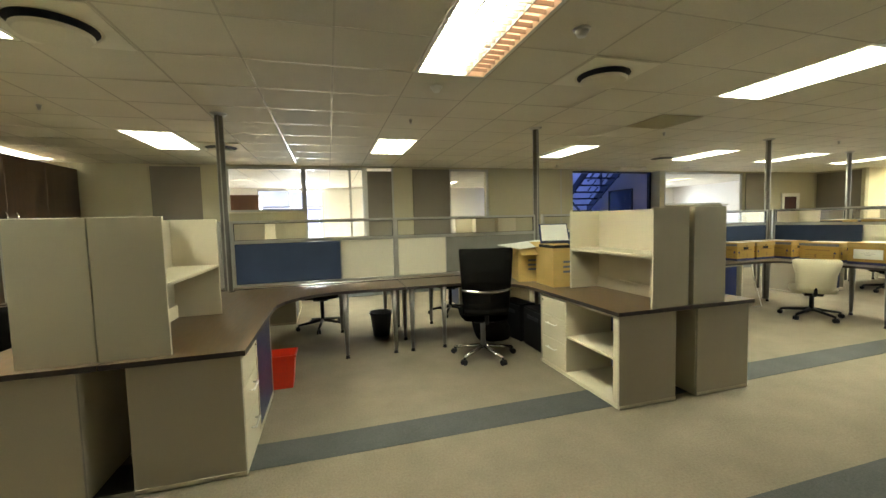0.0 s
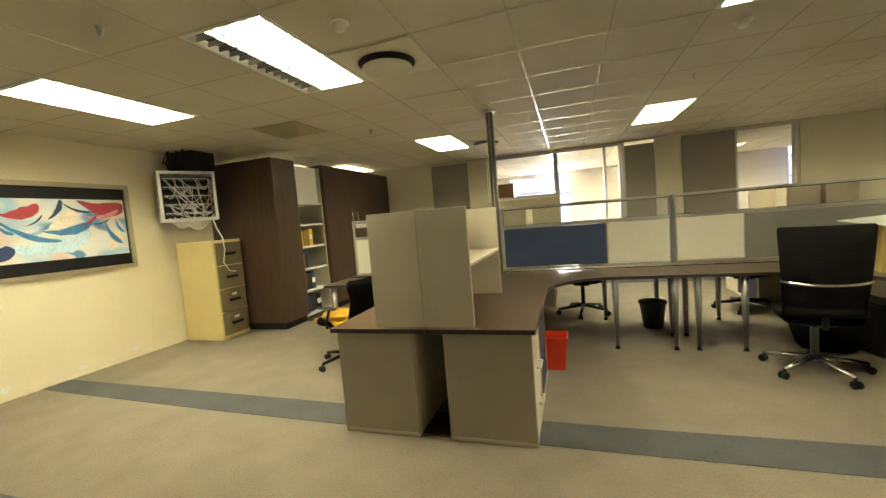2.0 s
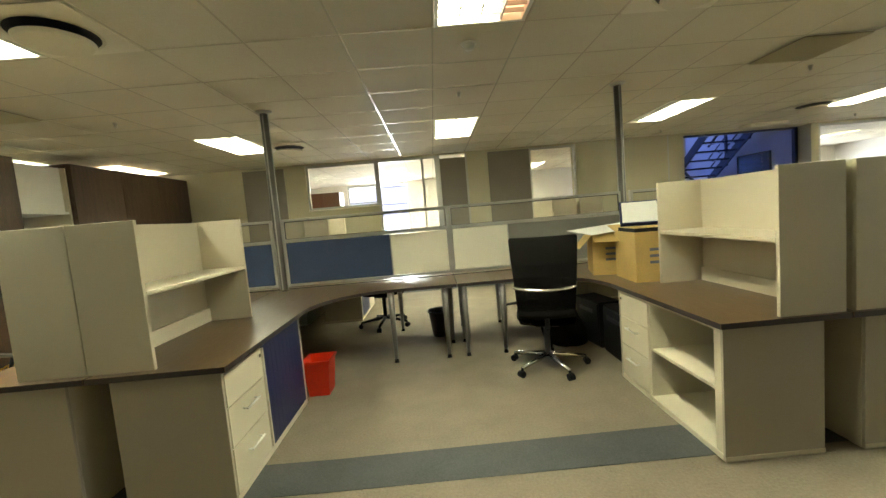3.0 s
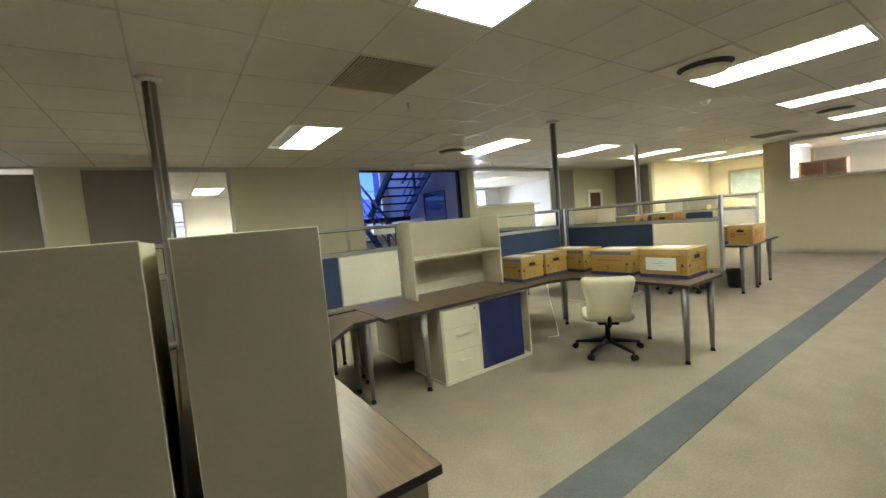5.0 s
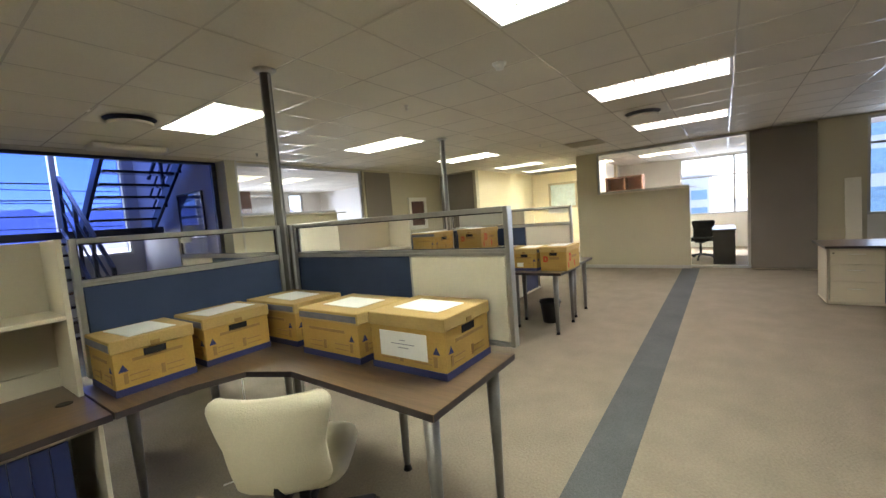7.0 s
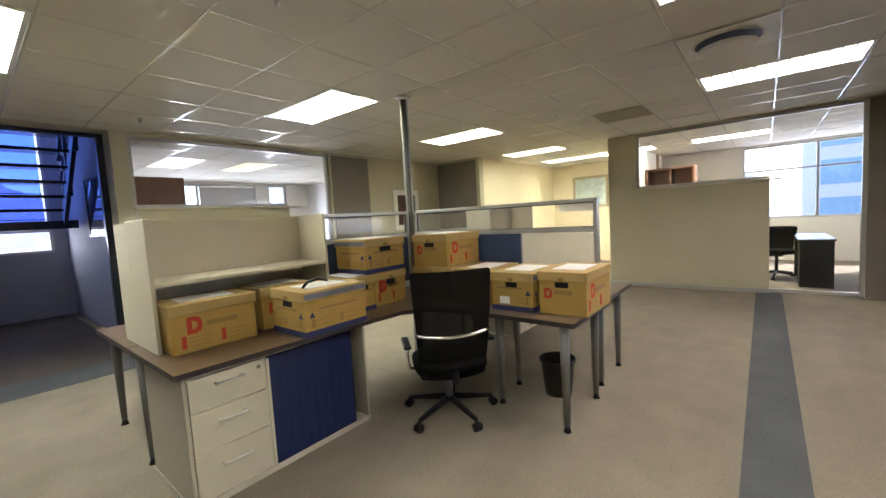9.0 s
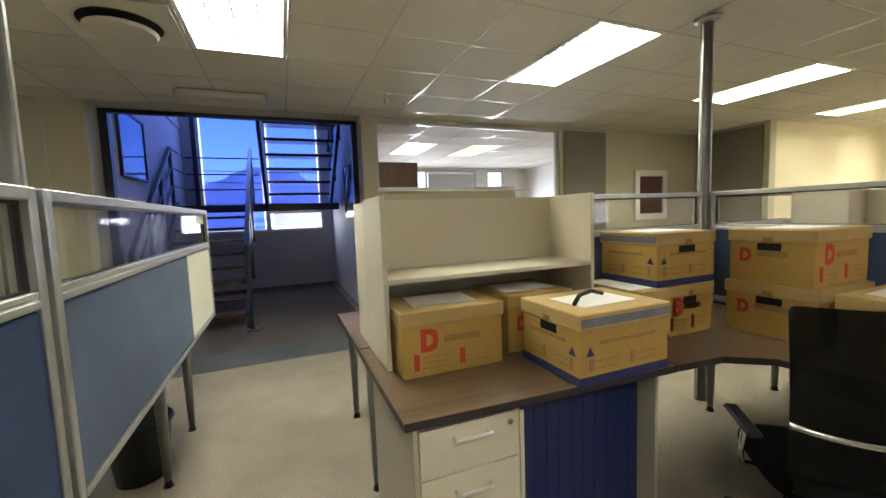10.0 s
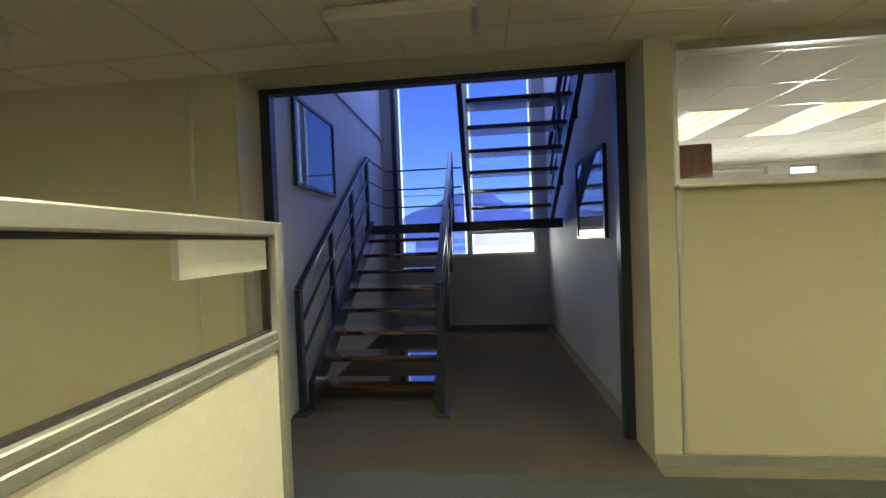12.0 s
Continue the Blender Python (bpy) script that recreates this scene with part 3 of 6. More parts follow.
YL = Y0 + GOING * 8 + 0.05
for x in (6.02, 7.14):
    stringer(x, x + 0.05, Y0 - 0.05, 0.12, YL + 0.05, 1.66)
block("landing", 6.0, 8.66, YL, 12.80, 1.63, 1.70, TREADSHADE, stair, c=0.006)
block("landing_edge", 5.96, 8.70, YL - 0.05, YL, 1.58, 1.71, STEEL, stair)
for k in range(9):
    z, y = 1.70 + RISE * (k + 1), YL - 0.05 - GOING * k
    block("tread", 7.48, 8.50, y - 0.29, y, z - 0.045, z, TREADSHADE, stair, c=0.006)
for x in (7.40, 8.52):
    stringer(x, x + 0.05, YL + 0.02, 1.72, YL - GOING * 9, 1.72 + RISE * 9)
# railing
rail = thing("stair_railing", 6.6, Y0, 0, label="blue-black steel stair railing with three sloping rails", category="railing")


def railing(x, ya, za, yb, zb, posts, tops=(0.98, 0.66, 0.36)):
    for n, h in enumerate(tops):
        bm = bmesh.new()
        if n == 0:
            s = math.hypot(yb - ya, zb - za)
            box(bm, -0.030, 0.030, -s / 2, s / 2, -0.022, 0.022, 0.005)
            bm.transform(Matrix.Translation((x, (ya + yb) / 2, (za + zb) / 2 + h)) @ Matrix.Rotation(math.atan2(zb - za, yb - ya), 4, 'X'))
        else:
            rod(bm, (x, ya, za + h), (x, yb, zb + h), 0.018)
        part("handrail" if n == 0 else "rail", bm, STEEL, rail)
    for f in posts:
        y, z = ya + (yb - ya) * f, za + (zb - za) * f
        block("post", x - 0.025, x + 0.025, y - 0.03, y + 0.03, z - 0.12 if f else 0.0, z + tops[0], STEEL, rail)


for x in (6.00, 7.21):
    railing(x, Y0 - 0.12, 0.10, YL, 1.70, (0, 0.36, 0.68, 1.0))
for h in (0.98, 0.66, 0.36):
    part("rail", rod(bmesh.new(), (6.0, YL, 1.70 + h), (6.0, 12.80, 1.70 + h), 0.014), STEEL, rail)
    part("rail", rod(bmesh.new(), (6.0, 12.80, 1.70 + h), (7.3, 12.80, 1.70 + h), 0.014), STEEL, rail)
railing(8.56, YL, 1.70, YL - GOING * 8.5, 1.70 + RISE * 8.5, (0.3, 0.65, 1.0))
block("base_plate", 7.15, 7.28, Y0 - 0.20, Y0 - 0.06, 0.004, 0.016, STEEL, rail)
block("base_plate", 5.94, 6.06, Y0 - 0.20, Y0 - 0.06, 0.004, 0.016, STEEL, rail)


structure(block("trim", 5.93, 5.955, 9.0, 12.89, 3.24, 3.30, WALLGREY, c=0.004), "painted ledge along the stairwell wall", "trim")


def picture(name, axis, at, side, a0, a1, z0, z1, frame_mat, art, label, glazed=True, border=0.03, mount=None):
    """A framed picture on the plane axis = at; side: +1 or -1, the way it faces."""
    mid = (at, (a0 + a1) / 2) if axis == 'x' else ((a0 + a1) / 2, at)
    ob = thing(name, mid[0], mid[1], z0, label=label, category="picture")

    def bit(nm, u0, u1, w0, w1, d0, d1, m):
        p, q = sorted((at + side * d0, at + side * d1))
        if axis == 'x':
            return block(nm, p, q, u0, u1, w0, w1, m, ob)
        return block(nm, u0, u1, p, q, w0, w1, m, ob)
    bit("frame", a0, a0 + border, z0, z1, 0.0, 0.035, frame_mat)
    bit("frame", a1 - border, a1, z0, z1, 0.0, 0.035, frame_mat)
    bit("frame", a0 + border, a1 - border, z0, z0 + border, 0.0, 0.035, frame_mat)
    bit("frame", a0 + border, a1 - border, z1 - border, z1, 0.0, 0.035, frame_mat)
    bit("canvas", a0 + border, a1 - border, z0 + border, z1 - border, 0.0, 0.012, mount or art)
    if mount:
        g = 0.13 * (z1 - z0)
        bit("print", a0 + border + 0.02, a1 - border - 0.02, z0 + border + g, z1 - border - g, 0.012, 0.015, art)
    if glazed:
        bit("glass", a0 + border, a1 - border, z0 + border, z1 - border, 0.020, 0.024, GLASS)
    return ob


picture("picture", 'x', 5.93, 1, 9.55, 10.52, 2.0, 2.82, FRAMEDARK, SKYPIC, "dark print behind glass, sky reflection put into its blue colour")
picture("picture", 'x', 8.72, -1, 9.78, 10.80, 1.42, 2.27, FRAMEDARK, SKYPIC, "dark print behind glass, sky reflection put into its blue colour")

# ---- open-plan furniture ----
DT = 0.73
TT = 0.028


def round_corner(p, a, b, r, n=6):
    """Points of an arc that rounds the corner p between a and b."""
    p, a, b = Vector(p), Vector(a), Vector(b)
    u, v = (a - p).normalized(), (b - p).normalized()
    half = u.angle(v) / 2
    d = r / math.tan(half)
    c = p + (u + v).normalized() * (r / math.sin(half))
    s, e = p + u * d - c, p + v * d - c
    return [tuple(c + (s * (1 - k / n) + e * (k / n)).normalized() * r) for k in range(n + 1)]


def desk_top(ob, pts, mat_top=DESKTOP):
    part("desktop", slab(bmesh.new(), pts, DT - TT, DT), mat_top, ob)
    rim = bmesh.new()
    n = len(pts)
    for i in range(n):
        a, b = Vector((*pts[i], 0)), Vector((*pts[(i + 1) % n], 0))
        d = (b - a).normalized()
        o = Vector((d.y, -d.x, 0)) * 0.003
        q = [rim.verts.new(v) for v in (a + o + Vector((0, 0, DT - TT - 0.001)), b + o + Vector((0, 0, DT - TT - 0.001)), b + o + Vector((0, 0, DT - 0.001)), a + o + Vector((0, 0, DT - 0.001)))]
        rim.faces.new(q)
    part("edge_band", rim, EDGE, ob, "dark edge band")


def leg(ob, x, y, dx=0.0, dy=0.0):
    part("leg", rod(bmesh.new(), (x, y, 0.035), (x + dx, y + dy, DT - TT), 0.019, 0.034, 14), ALUDARK, ob, smooth=True)
    part("foot", rod(bmesh.new(), (x, y, 0.0), (x, y, 0.035), 0.026, 0.014, 14), BLACK, ob, smooth=True)


def desk(label, pts, legs, mat_top=DESKTOP, beam=None):
    xs, ys = [p[0] for p in pts], [p[1] for p in pts]
    ob = thing("desk", sum(xs) / len(xs), sum(ys) / len(ys), 0, label=label, category="desk", group="walnut workstation desks")
    desk_top(ob, pts, mat_top)
    for l in legs:
        leg(ob, *l)
    if beam:
        block("beam", *beam, DT - TT - 0.07, DT - TT - 0.001, ALUDARK, ob)
    return ob


def axis_block(ob, name, along, s, face, u0, u1, d0, d1, z0, z1, m, c=0.0, label=""):
    """A block given along a front line: u along it, d behind the face (negative: proud of it)."""
    a, b = sorted((face - s * d0, face - s * d1))
    if along == 'y':
        return block(name, a, b, u0, u1, z0, z1, m, ob, label, c)
    return block(name, u0, u1, a, b, z0, z1, m, ob, label, c)


def cabinet(along, s, face, u0, u1, depth, drawers, blue, label, opened=False, top_handle=True):
    """A desk-high unit: drawers over part of its front, a roller shutter over the rest. s: the way the front faces on the other axis."""
    H = DT - TT - 0.002
    um, vm = (u0 + u1) / 2, face - s * depth / 2
    ob = thing("cabinet", *((vm, um) if along == 'y' else (um, vm)), 0, label=label, category="cabinet", group="desk-high storage cabinets")
    ab = lambda *a, **k: axis_block(ob, a[0], along, s, face, *a[1:], **k)
    ab("side", u0, u0 + 0.018, 0, depth, 0.0, H, MELSHADE, c=0.002)
    ab("side", u1 - 0.018, u1, 0, depth, 0.0, H, MELSHADE, c=0.002)
    for pa, pb in ((u0 - 0.004, u0), (u1, u1 + 0.004)):
        ab("plinth_strip", pa, pb, 0.0, depth, 0.010, 0.030, MELAMINE, c=0.001)
    ab("back", u0 + 0.018, u1 - 0.018, depth - 0.016, depth, 0.0, H, MELAMINE)
    ab("bottom", u0 + 0.018, u1 - 0.018, 0, depth - 0.016, 0.0, 0.035, MELAMINE, c=0.002)
    ab("top", u0 + 0.018, u1 - 0.018, 0.01, depth - 0.016, H - 0.02, H, MELAMINE)
    d0, d1 = drawers
    e = d1 if d0 == u0 else d0
    ab("divider", e - 0.008, e + 0.008, 0.005, depth - 0.016, 0.035, H - 0.02, MELAMINE)
    dd0, dd1 = max(d0, u0 + 0.02), min(d1, u1 - 0.02)
    rows = [(0.04, 0.285), (0.290, 0.50), (0.505, H - 0.022)]
    for n, (z0, z1) in enumerate(rows):
        dr = ab("drawer", dd0 + 0.003, dd1 - 0.010, -0.002, 0.35, z0, z1, MELAMINE, c=0.002)
        mid, zz = (dd0 + dd1) / 2, (z0 + z1) / 2 + 0.04
        p, q = (mid - 0.075, mid + 0.075)

        def at(u, d, z):
            return (face - s * d, u, z) if along == 'y' else (u, face - s * d, z)
        if n < 2 or top_handle:
            bm = bmesh.new()
            rod(bm, at(p, -0.03, zz), at(q, -0.03, zz), 0.0065, n=8)
            rod(bm, at(p + 0.008, -0.03, zz), at(p + 0.008, 0.0, zz), 0.005, n=8)
            rod(bm, at(q - 0.008, -0.03, zz), at(q - 0.008, 0.0, zz), 0.005, n=8)
            part("handle", bm, HANDLE, dr, "satin aluminium bar handle", smooth=True)
        if n == 2:
            side = dd1 - 0.04
            part("lock", rod(bmesh.new(), at(side, 0.0, z1 - 0.035), at(side, -0.012, z1 - 0.035), 0.011, n=10), CHROME, dr, "round key lock")
    b0, b1 = blue
    bb0, bb1 = max(b0, u0 + 0.02), min(b1, u1 - 0.02)
    if opened:
        ab("shelf", bb0, bb1, 0.02, depth - 0.02, 0.35, 0.368, MELAMINE)
        ab("shutter_edge", bb0, bb0 + 0.05, 0.004, 0.02, 0.035, H - 0.02, MELAMINE)
        # Navy panels line the opened bay to imitate the shade inside it.
        ab("rolled_shutter", bb0, bb1, depth - 0.035, depth - 0.018, 0.037, 0.348, NAVY, label="navy panel giving the open bay its shade")
        ab("rolled_shutter", bb0, bb1, depth - 0.035, depth - 0.018, 0.37, H - 0.022, NAVY, label="navy panel giving the open bay its shade")
        ab("rolled_shutter", bb0, bb0 + 0.012, 0.03, depth - 0.04, 0.37, H - 0.022, NAVY, label="navy panel giving the open bay its shade")
        ab("rolled_shutter", bb0, bb0 + 0.012, 0.03, depth - 0.04, 0.037, 0.348, NAVY, label="navy panel giving the open bay its shade")
    else:
        n = 10
        for k in range(n):
            w = (bb1 - bb0) / n
            ab("slat", bb0 + k * w + 0.001, bb0 + (k + 1) * w - 0.001, 0.004, 0.016, 0.037, H - 0.022, NAVY)
        ab("shutter_edge", bb0 - 0.004, bb0 + 0.012, -0.004, 0.016, 0.04, H - 0.03, MELAMINE)
    return ob


def hutch(along, s, face, u0, u1, depth, label, top=1.49, shelf=1.13):
    """An open two-tier shelf unit standing on a desk."""
    um, vm = (u0 + u1) / 2, face - s * depth / 2
    ob = thing("desk_hutch", *((vm, um) if along == 'y' else (um, vm)), DT, label=label, category="shelf unit", group="desk-top shelf units")
    ab = lambda *a, **k: axis_block(ob, a[0], along, s, face, *a[1:], **k)
    ab("side", u0, u0 + 0.022, 0, depth, DT, top, MELAMINE, c=0.002)
    ab("side", u1 - 0.022, u1, 0, depth, DT, top, MELAMINE, c=0.002)
    ab("back", u0 + 0.022, u1 - 0.022, depth - 0.014, depth, DT, top - 0.003, MELAMINE)
    ab("shelf", u0 + 0.022, u1 - 0.022, 0.0, depth - 0.014, shelf - 0.022, shelf, MELAMINE, c=0.002)
    ab("kickboard", u0 + 0.022, u1 - 0.022, depth - 0.03, depth - 0.015, DT, DT + 0.10, MELAMINE)
    return ob


def screen(along, at, u0, u1, fills, label, top=1.49, mid=1.238, low=0.76, plate=None):
    """A framed desk screen: coloured panels below, a clear strip of glass above. fills: (from, to, material, name)."""
    um = (u0 + u1) / 2
    ob = thing("partition_screen", *((at, um) if along == 'y' else (um, at)), low, label=label, category="partition screen", group="desk partition screens")

    def bit(nm, a, b, z0, z1, t, m, c=0.0):
        if along == 'y':
            return block(nm, at - t / 2, at + t / 2, a, b, z0, z1, m, ob, c=c)
        return block(nm, a, b, at - t / 2, at + t / 2, z0, z1, m, ob, c=c)
    f = 0.028
    bit("post", u0, u0 + f, low, top, 0.05, ALU, 0.003)
    bit("post", u1 - f, u1, low, top, 0.05, ALU, 0.003)
    bit("rail", u0 + f, u1 - f, top - f, top, 0.052, ALU, 0.003)
    bit("rail", u0 + f, u1 - f, mid, mid + 0.018, 0.048, ALU, 0.002)
    bit("rail", u0 + f, u1 - f, mid + 0.022, mid + 0.036, 0.044, ALU, 0.002)
    bit("rail", u0 + f, u1 - f, low, low + 0.022, 0.05, ALU, 0.002)
    bit("rail", u0 + f, u1 - f, mid + 0.018, mid + 0.022, 0.040, ALU)
    bit("gasket", u0 + f, u1 - f, top - f - 0.007, top - f, 0.016, EDGE)
    bit("gasket", u0 + f, u0 + f + 0.006, mid + 0.040, top - f - 0.007, 0.016, EDGE)
    bit("gasket", u1 - f - 0.006, u1 - f, mid + 0.040, top - f - 0.007, 0.016, EDGE)
    bit("gasket", u0 + f, u1 - f, mid + 0.036, mid + 0.040, 0.016, EDGE)
    for n, (a, b, m, nm) in enumerate(fills):
        bit(nm, max(a, u0 + f) + 0.004, min(b, u1 - f) - 0.004, low + 0.026, mid - 0.004, 0.042, m, 0.004)
        if n:
            bit("post", a - 0.008, a + 0.004, low + 0.022, mid, 0.046, ALU)
    g = bit("glass", u0 + f, u1 - f, mid + 0.036, top - f, 0.006, GLASS)
    g.visible_shadow = False
    if plate:
        bit("name_plate", plate[0], plate[1], top - f - 0.064, top - f - 0.003, 0.012, WHITE)
    return ob


def service_pole(x, y, label="grey metal service pole from desk screen to ceiling"):
    ob = thing("service_pole", x, y, 0, label=label, category="service pole", group="service poles")
    part("pole", rod(bmesh.new(), (x, y, 0), (x, y, CEIL - 0.03), 0.040, n=20), ALUDARK, ob, smooth=True)
    for a in range(4):
        r = a * math.pi / 2
        bm = box(bmesh.new(), x + 0.038 * math.cos(r) - 0.006, x + 0.038 * math.cos(r) + 0.006, y + 0.038 * math.sin(r) - 0.006, y + 0.038 * math.sin(r) + 0.006, 0.02, CEIL - 0.04)
        part("channel", bm, ALU, ob)
    part("ceiling_collar", rod(bmesh.new(), (x, y, CEIL - 0.03), (x, y, CEIL - 0.004), 0.055, 0.085, 24), ALU, ob, smooth=True)


SP = 4.89
for x, y in ((-1.0, SP), (2.79, SP), (7.085, SP + 0.03), (10.38, 5.64)):
    service_pole(x, y)
B, Wt, G = (BLUE, "fabric_panel"), (WHITEBOARD, "whiteboard"), (GREYFAB, "fabric_panel")
lab = "aluminium desk screen with blue fabric, whiteboard and a clear top strip"
screen('x', SP, -0.95, 0.86, [(-0.95, 0.21, *B), (0.21, 0.86, *Wt)], lab)
screen('x', SP, 0.86, 2.77, [(0.86, 1.50, *Wt), (1.50, 2.77, *G)], "aluminium desk screen with whiteboard, grey fabric and a clear top strip")
screen('x', SP, 2.87, 4.63, [(2.87, 4.00, *B), (4.00, 4.63, *Wt)], lab, plate=(4.38, 4.60))
screen('x', SP, 5.86, 7.035, [(5.86, 7.035, *B)], "aluminium desk screen with blue fabric and a clear top strip")
screen('y', 7.15, 3.04, 4.85, [(3.04, 3.70, *Wt), (3.70, 4.85, *B)], lab, plate=(3.08, 3.34))
screen('y', 7.15, 4.88, 6.90, [(4.88, 6.19, BLUELIT, "fabric_panel"), (6.19, 6.90, *Wt)], "aluminium desk screen, lamplight in its paler blue fabric, whiteboard, clear strip", plate=(6.64, 6.87))
screen('x', 5.64, 9.22, 10.33, [(9.22, 10.33, *B)], "aluminium desk screen with blue fabric and a clear top strip")
screen('y', 10.40, 3.74, 5.59, [(3.74, 4.37, *Wt), (4.37, 5.59, *B)], lab, plate=(3.78, 4.04))
screen('x', SP, -2.94, -1.05, [(-2.94, -2.3, *Wt), (-2.3, -1.05, *B)], lab, plate=(-2.90, -2.66))
screen('x', 5.64, 10.43, 12.6, [(10.43, 11.6, *B), (11.6, 12.6, *Wt)], lab)

# wing at the first pole: two desks back to back with shelf units
wl = "walnut-topped desk with a dark edge, running to the screen"
r1 = round_corner((-0.40, 4.28), (-0.40, 3.0), (0.5, 4.28), 0.62)
desk(wl, [(-1.085, 2.48), (-0.40, 2.48), *r1, (0.86, 4.28), (0.86, 4.86), (-1.085, 4.86)], [(0.22, 4.34), (0.74, 4.34), (0.80, 4.78)], DESKTOPY)
r2 = round_corner((-1.79, 4.28), (-2.6, 4.28), (-1.79, 3.0), 0.62)
desk(wl, [(-1.79, 2.48), (-1.095, 2.48), (-1.095, 4.86), (-3.07, 4.86), (-3.07, 4.28), *r2], [(-2.98, 4.36), (-2.98, 4.78)], DESKTOPY)
cl = "stone-coloured cabinet with drawers and a navy roller shutter under the desk"
cabinet('y', 1, -0.425, 2.485, 3.62, 0.55, (2.485, 2.93), (2.95, 3.60), cl, top_handle=False)
cabinet('y', -1, -1.74, 2.485, 3.62, 0.55, (2.485, 2.93), (2.95, 3.60), cl, top_handle=False)
hl = "stone-coloured open shelf unit standing on the desk"
hutch('y', 1, -0.775, 2.53, 3.62, 0.335, hl)
hutch('y', -1, -1.46, 2.53, 3.62, 0.345, hl)
# wing at the second pole
r3 = round_corner((2.07, 4.28), (1.2, 4.28), (2.07, 3.0), 0.62)
desk(wl, [(2.07, 2.44), (2.735, 2.44), (2.735, 4.86), (0.87, 4.86), (0.87, 4.28), *r3], [(0.93, 4.34), (1.30, 4.34), (0.93, 4.78)], DESKTOPY)
r4 = [(3.40, 3.85), (3.90, 4.42)]
desk(wl, [(2.745, 2.44), (3.39, 2.44), *r4, (4.12, 4.42), (4.12, 4.86), (2.745, 4.86)], [(4.04, 4.50), (4.04, 4.80)], DESKTOPY)
cabinet('y', -1, 2.08, 2.445, 3.56, 0.52, (3.14, 3.56), (2.465, 3.13), "stone-coloured cabinet with drawers and its roller shutter open", opened=True, top_handle=False)
cabinet('y', 1, 3.34, 2.445, 3.56, 0.53, (3.14, 3.56), (2.465, 3.13), cl)
hutch('y', -1, 2.39, 2.46, 3.52, 0.34, hl)
hutch('y', 1, 3.10, 2.46, 3.52, 0.32, hl)
# second bay: desk with drawers, shelf unit, and the corner desk
desk("walnut-topped desk with drawers below and a shelf unit on it", [(4.13, 4.30), (5.80, 4.30), (5.80, 5.03), (4.13, 5.03)], [(4.52, 4.37), (4.19, 4.95)])
cabinet('x', -1, 4.315, 4.66, 5.77, 0.55, (4.66, 5.08), (5.09, 5.66), cl, top_handle=False)
hutch('x', -1, 4.70, 4.66, 5.80, 0.33, hl)
r5 = [(6.10, 4.30), (6.34, 4.22), (6.45, 3.98)]
desk("walnut-topped corner desk on tapered grey legs", [(5.81, 4.30), *r5, (6.42, 3.05), (7.12, 3.05), (7.12, 4.86), (5.81, 4.86)], [(6.48, 3.11), (6.97, 3.10), (6.95, 3.70), (6.90, 4.75), (6.0, 4.8)], DESKTOPY)
for x, y in ((5.72, 4.66), (2.95, 4.78), (-0.95, 4.78), (2.55, 4.78), (6.95, 4.20), (9.02, 5.30)):
    gm = part("cable_grommet", rod(bmesh.new(), (x, y, DT), (x, y, DT + 0.003), 0.032, 0.030, 20), BLACK, smooth=False)
    tagged(gm, "round black cable grommet let into the desktop", "grommet", group="cable grommets")
# third group beyond the gangway
desk("walnut-topped desk with drawers below and a shelf unit on it", [(7.97, 4.95), (9.16, 4.90), (9.16, 5.76), (7.97, 5.76)], [(8.02, 5.70)])
cabinet('x', -1, 4.965, 8.0, 9.13, 0.62, (8.0, 8.41), (8.42, 9.01), cl)
hutch('x', -1, 5.40, 8.03, 9.18, 0.36, hl)
desk("walnut-topped corner desk on tapered grey legs", [(9.17, 4.90), (9.42, 4.88), (9.58, 4.76), (9.65, 4.5), (9.64, 3.66), (10.36, 3.66), (10.36, 5.60), (9.17, 5.60)], [(9.72, 3.75), (10.28, 3.75), (9.85, 4.3), (10.2, 4.35), (10.28, 5.5)], DESKTOPY)
# far side of the spine
fl = "walnut-topped desk with a dark edge behind the screen"
q1 = round_corner((-0.40, 5.50), (0.5, 5.50), (-0.40, 6.8), 0.62)
desk(fl, [(-1.085, 4.92), (0.86, 4.92), (0.86, 5.50), *q1, (-0.40, 7.28), (-1.085, 7.28)], [(0.20, 5.42), (0.78, 5.42)], DESKTOPY)
q2 = round_corner((-1.79, 5.50), (-1.79, 6.8), (-2.6, 5.50), 0.62)
desk(fl, [(-3.07, 4.92), (-1.095, 4.92), (-1.095, 7.28), (-1.79, 7.28), *q2, (-3.07, 5.50)], [(-2.98, 5.42)], DESKTOPY)
q3 = round_corner((2.07, 5.50), (2.07, 6.8), (1.2, 5.50), 0.62)
desk(fl, [(0.87, 4.92), (2.735, 4.92), (2.735, 7.28), (2.07, 7.28), *q3, (0.87, 5.50)], [(0.95, 5.42), (1.42, 5.42)], DESKTOPY)
q4 = round_corner((3.40, 5.50), (4.0, 5.50), (3.40, 6.8), 0.42)
desk(fl, [(2.745, 4.92), (4.12, 4.92), (4.12, 5.50), *q4, (3.40, 7.28), (2.745, 7.28)], [(4.04, 5.42)], DESKTOPY)
desk("walnut-topped desk with drawers, backing on the shelf unit", [(4.13, 5.04), (5.80, 5.04), (5.80, 5.72), (4.13, 5.72)], [(4.22, 5.12), (4.22, 5.64)])
cabinet('x', 1, 5.70, 4.66, 5.77, 0.55, (4.66, 5.08), (5.09, 5.66), cl, top_handle=False)
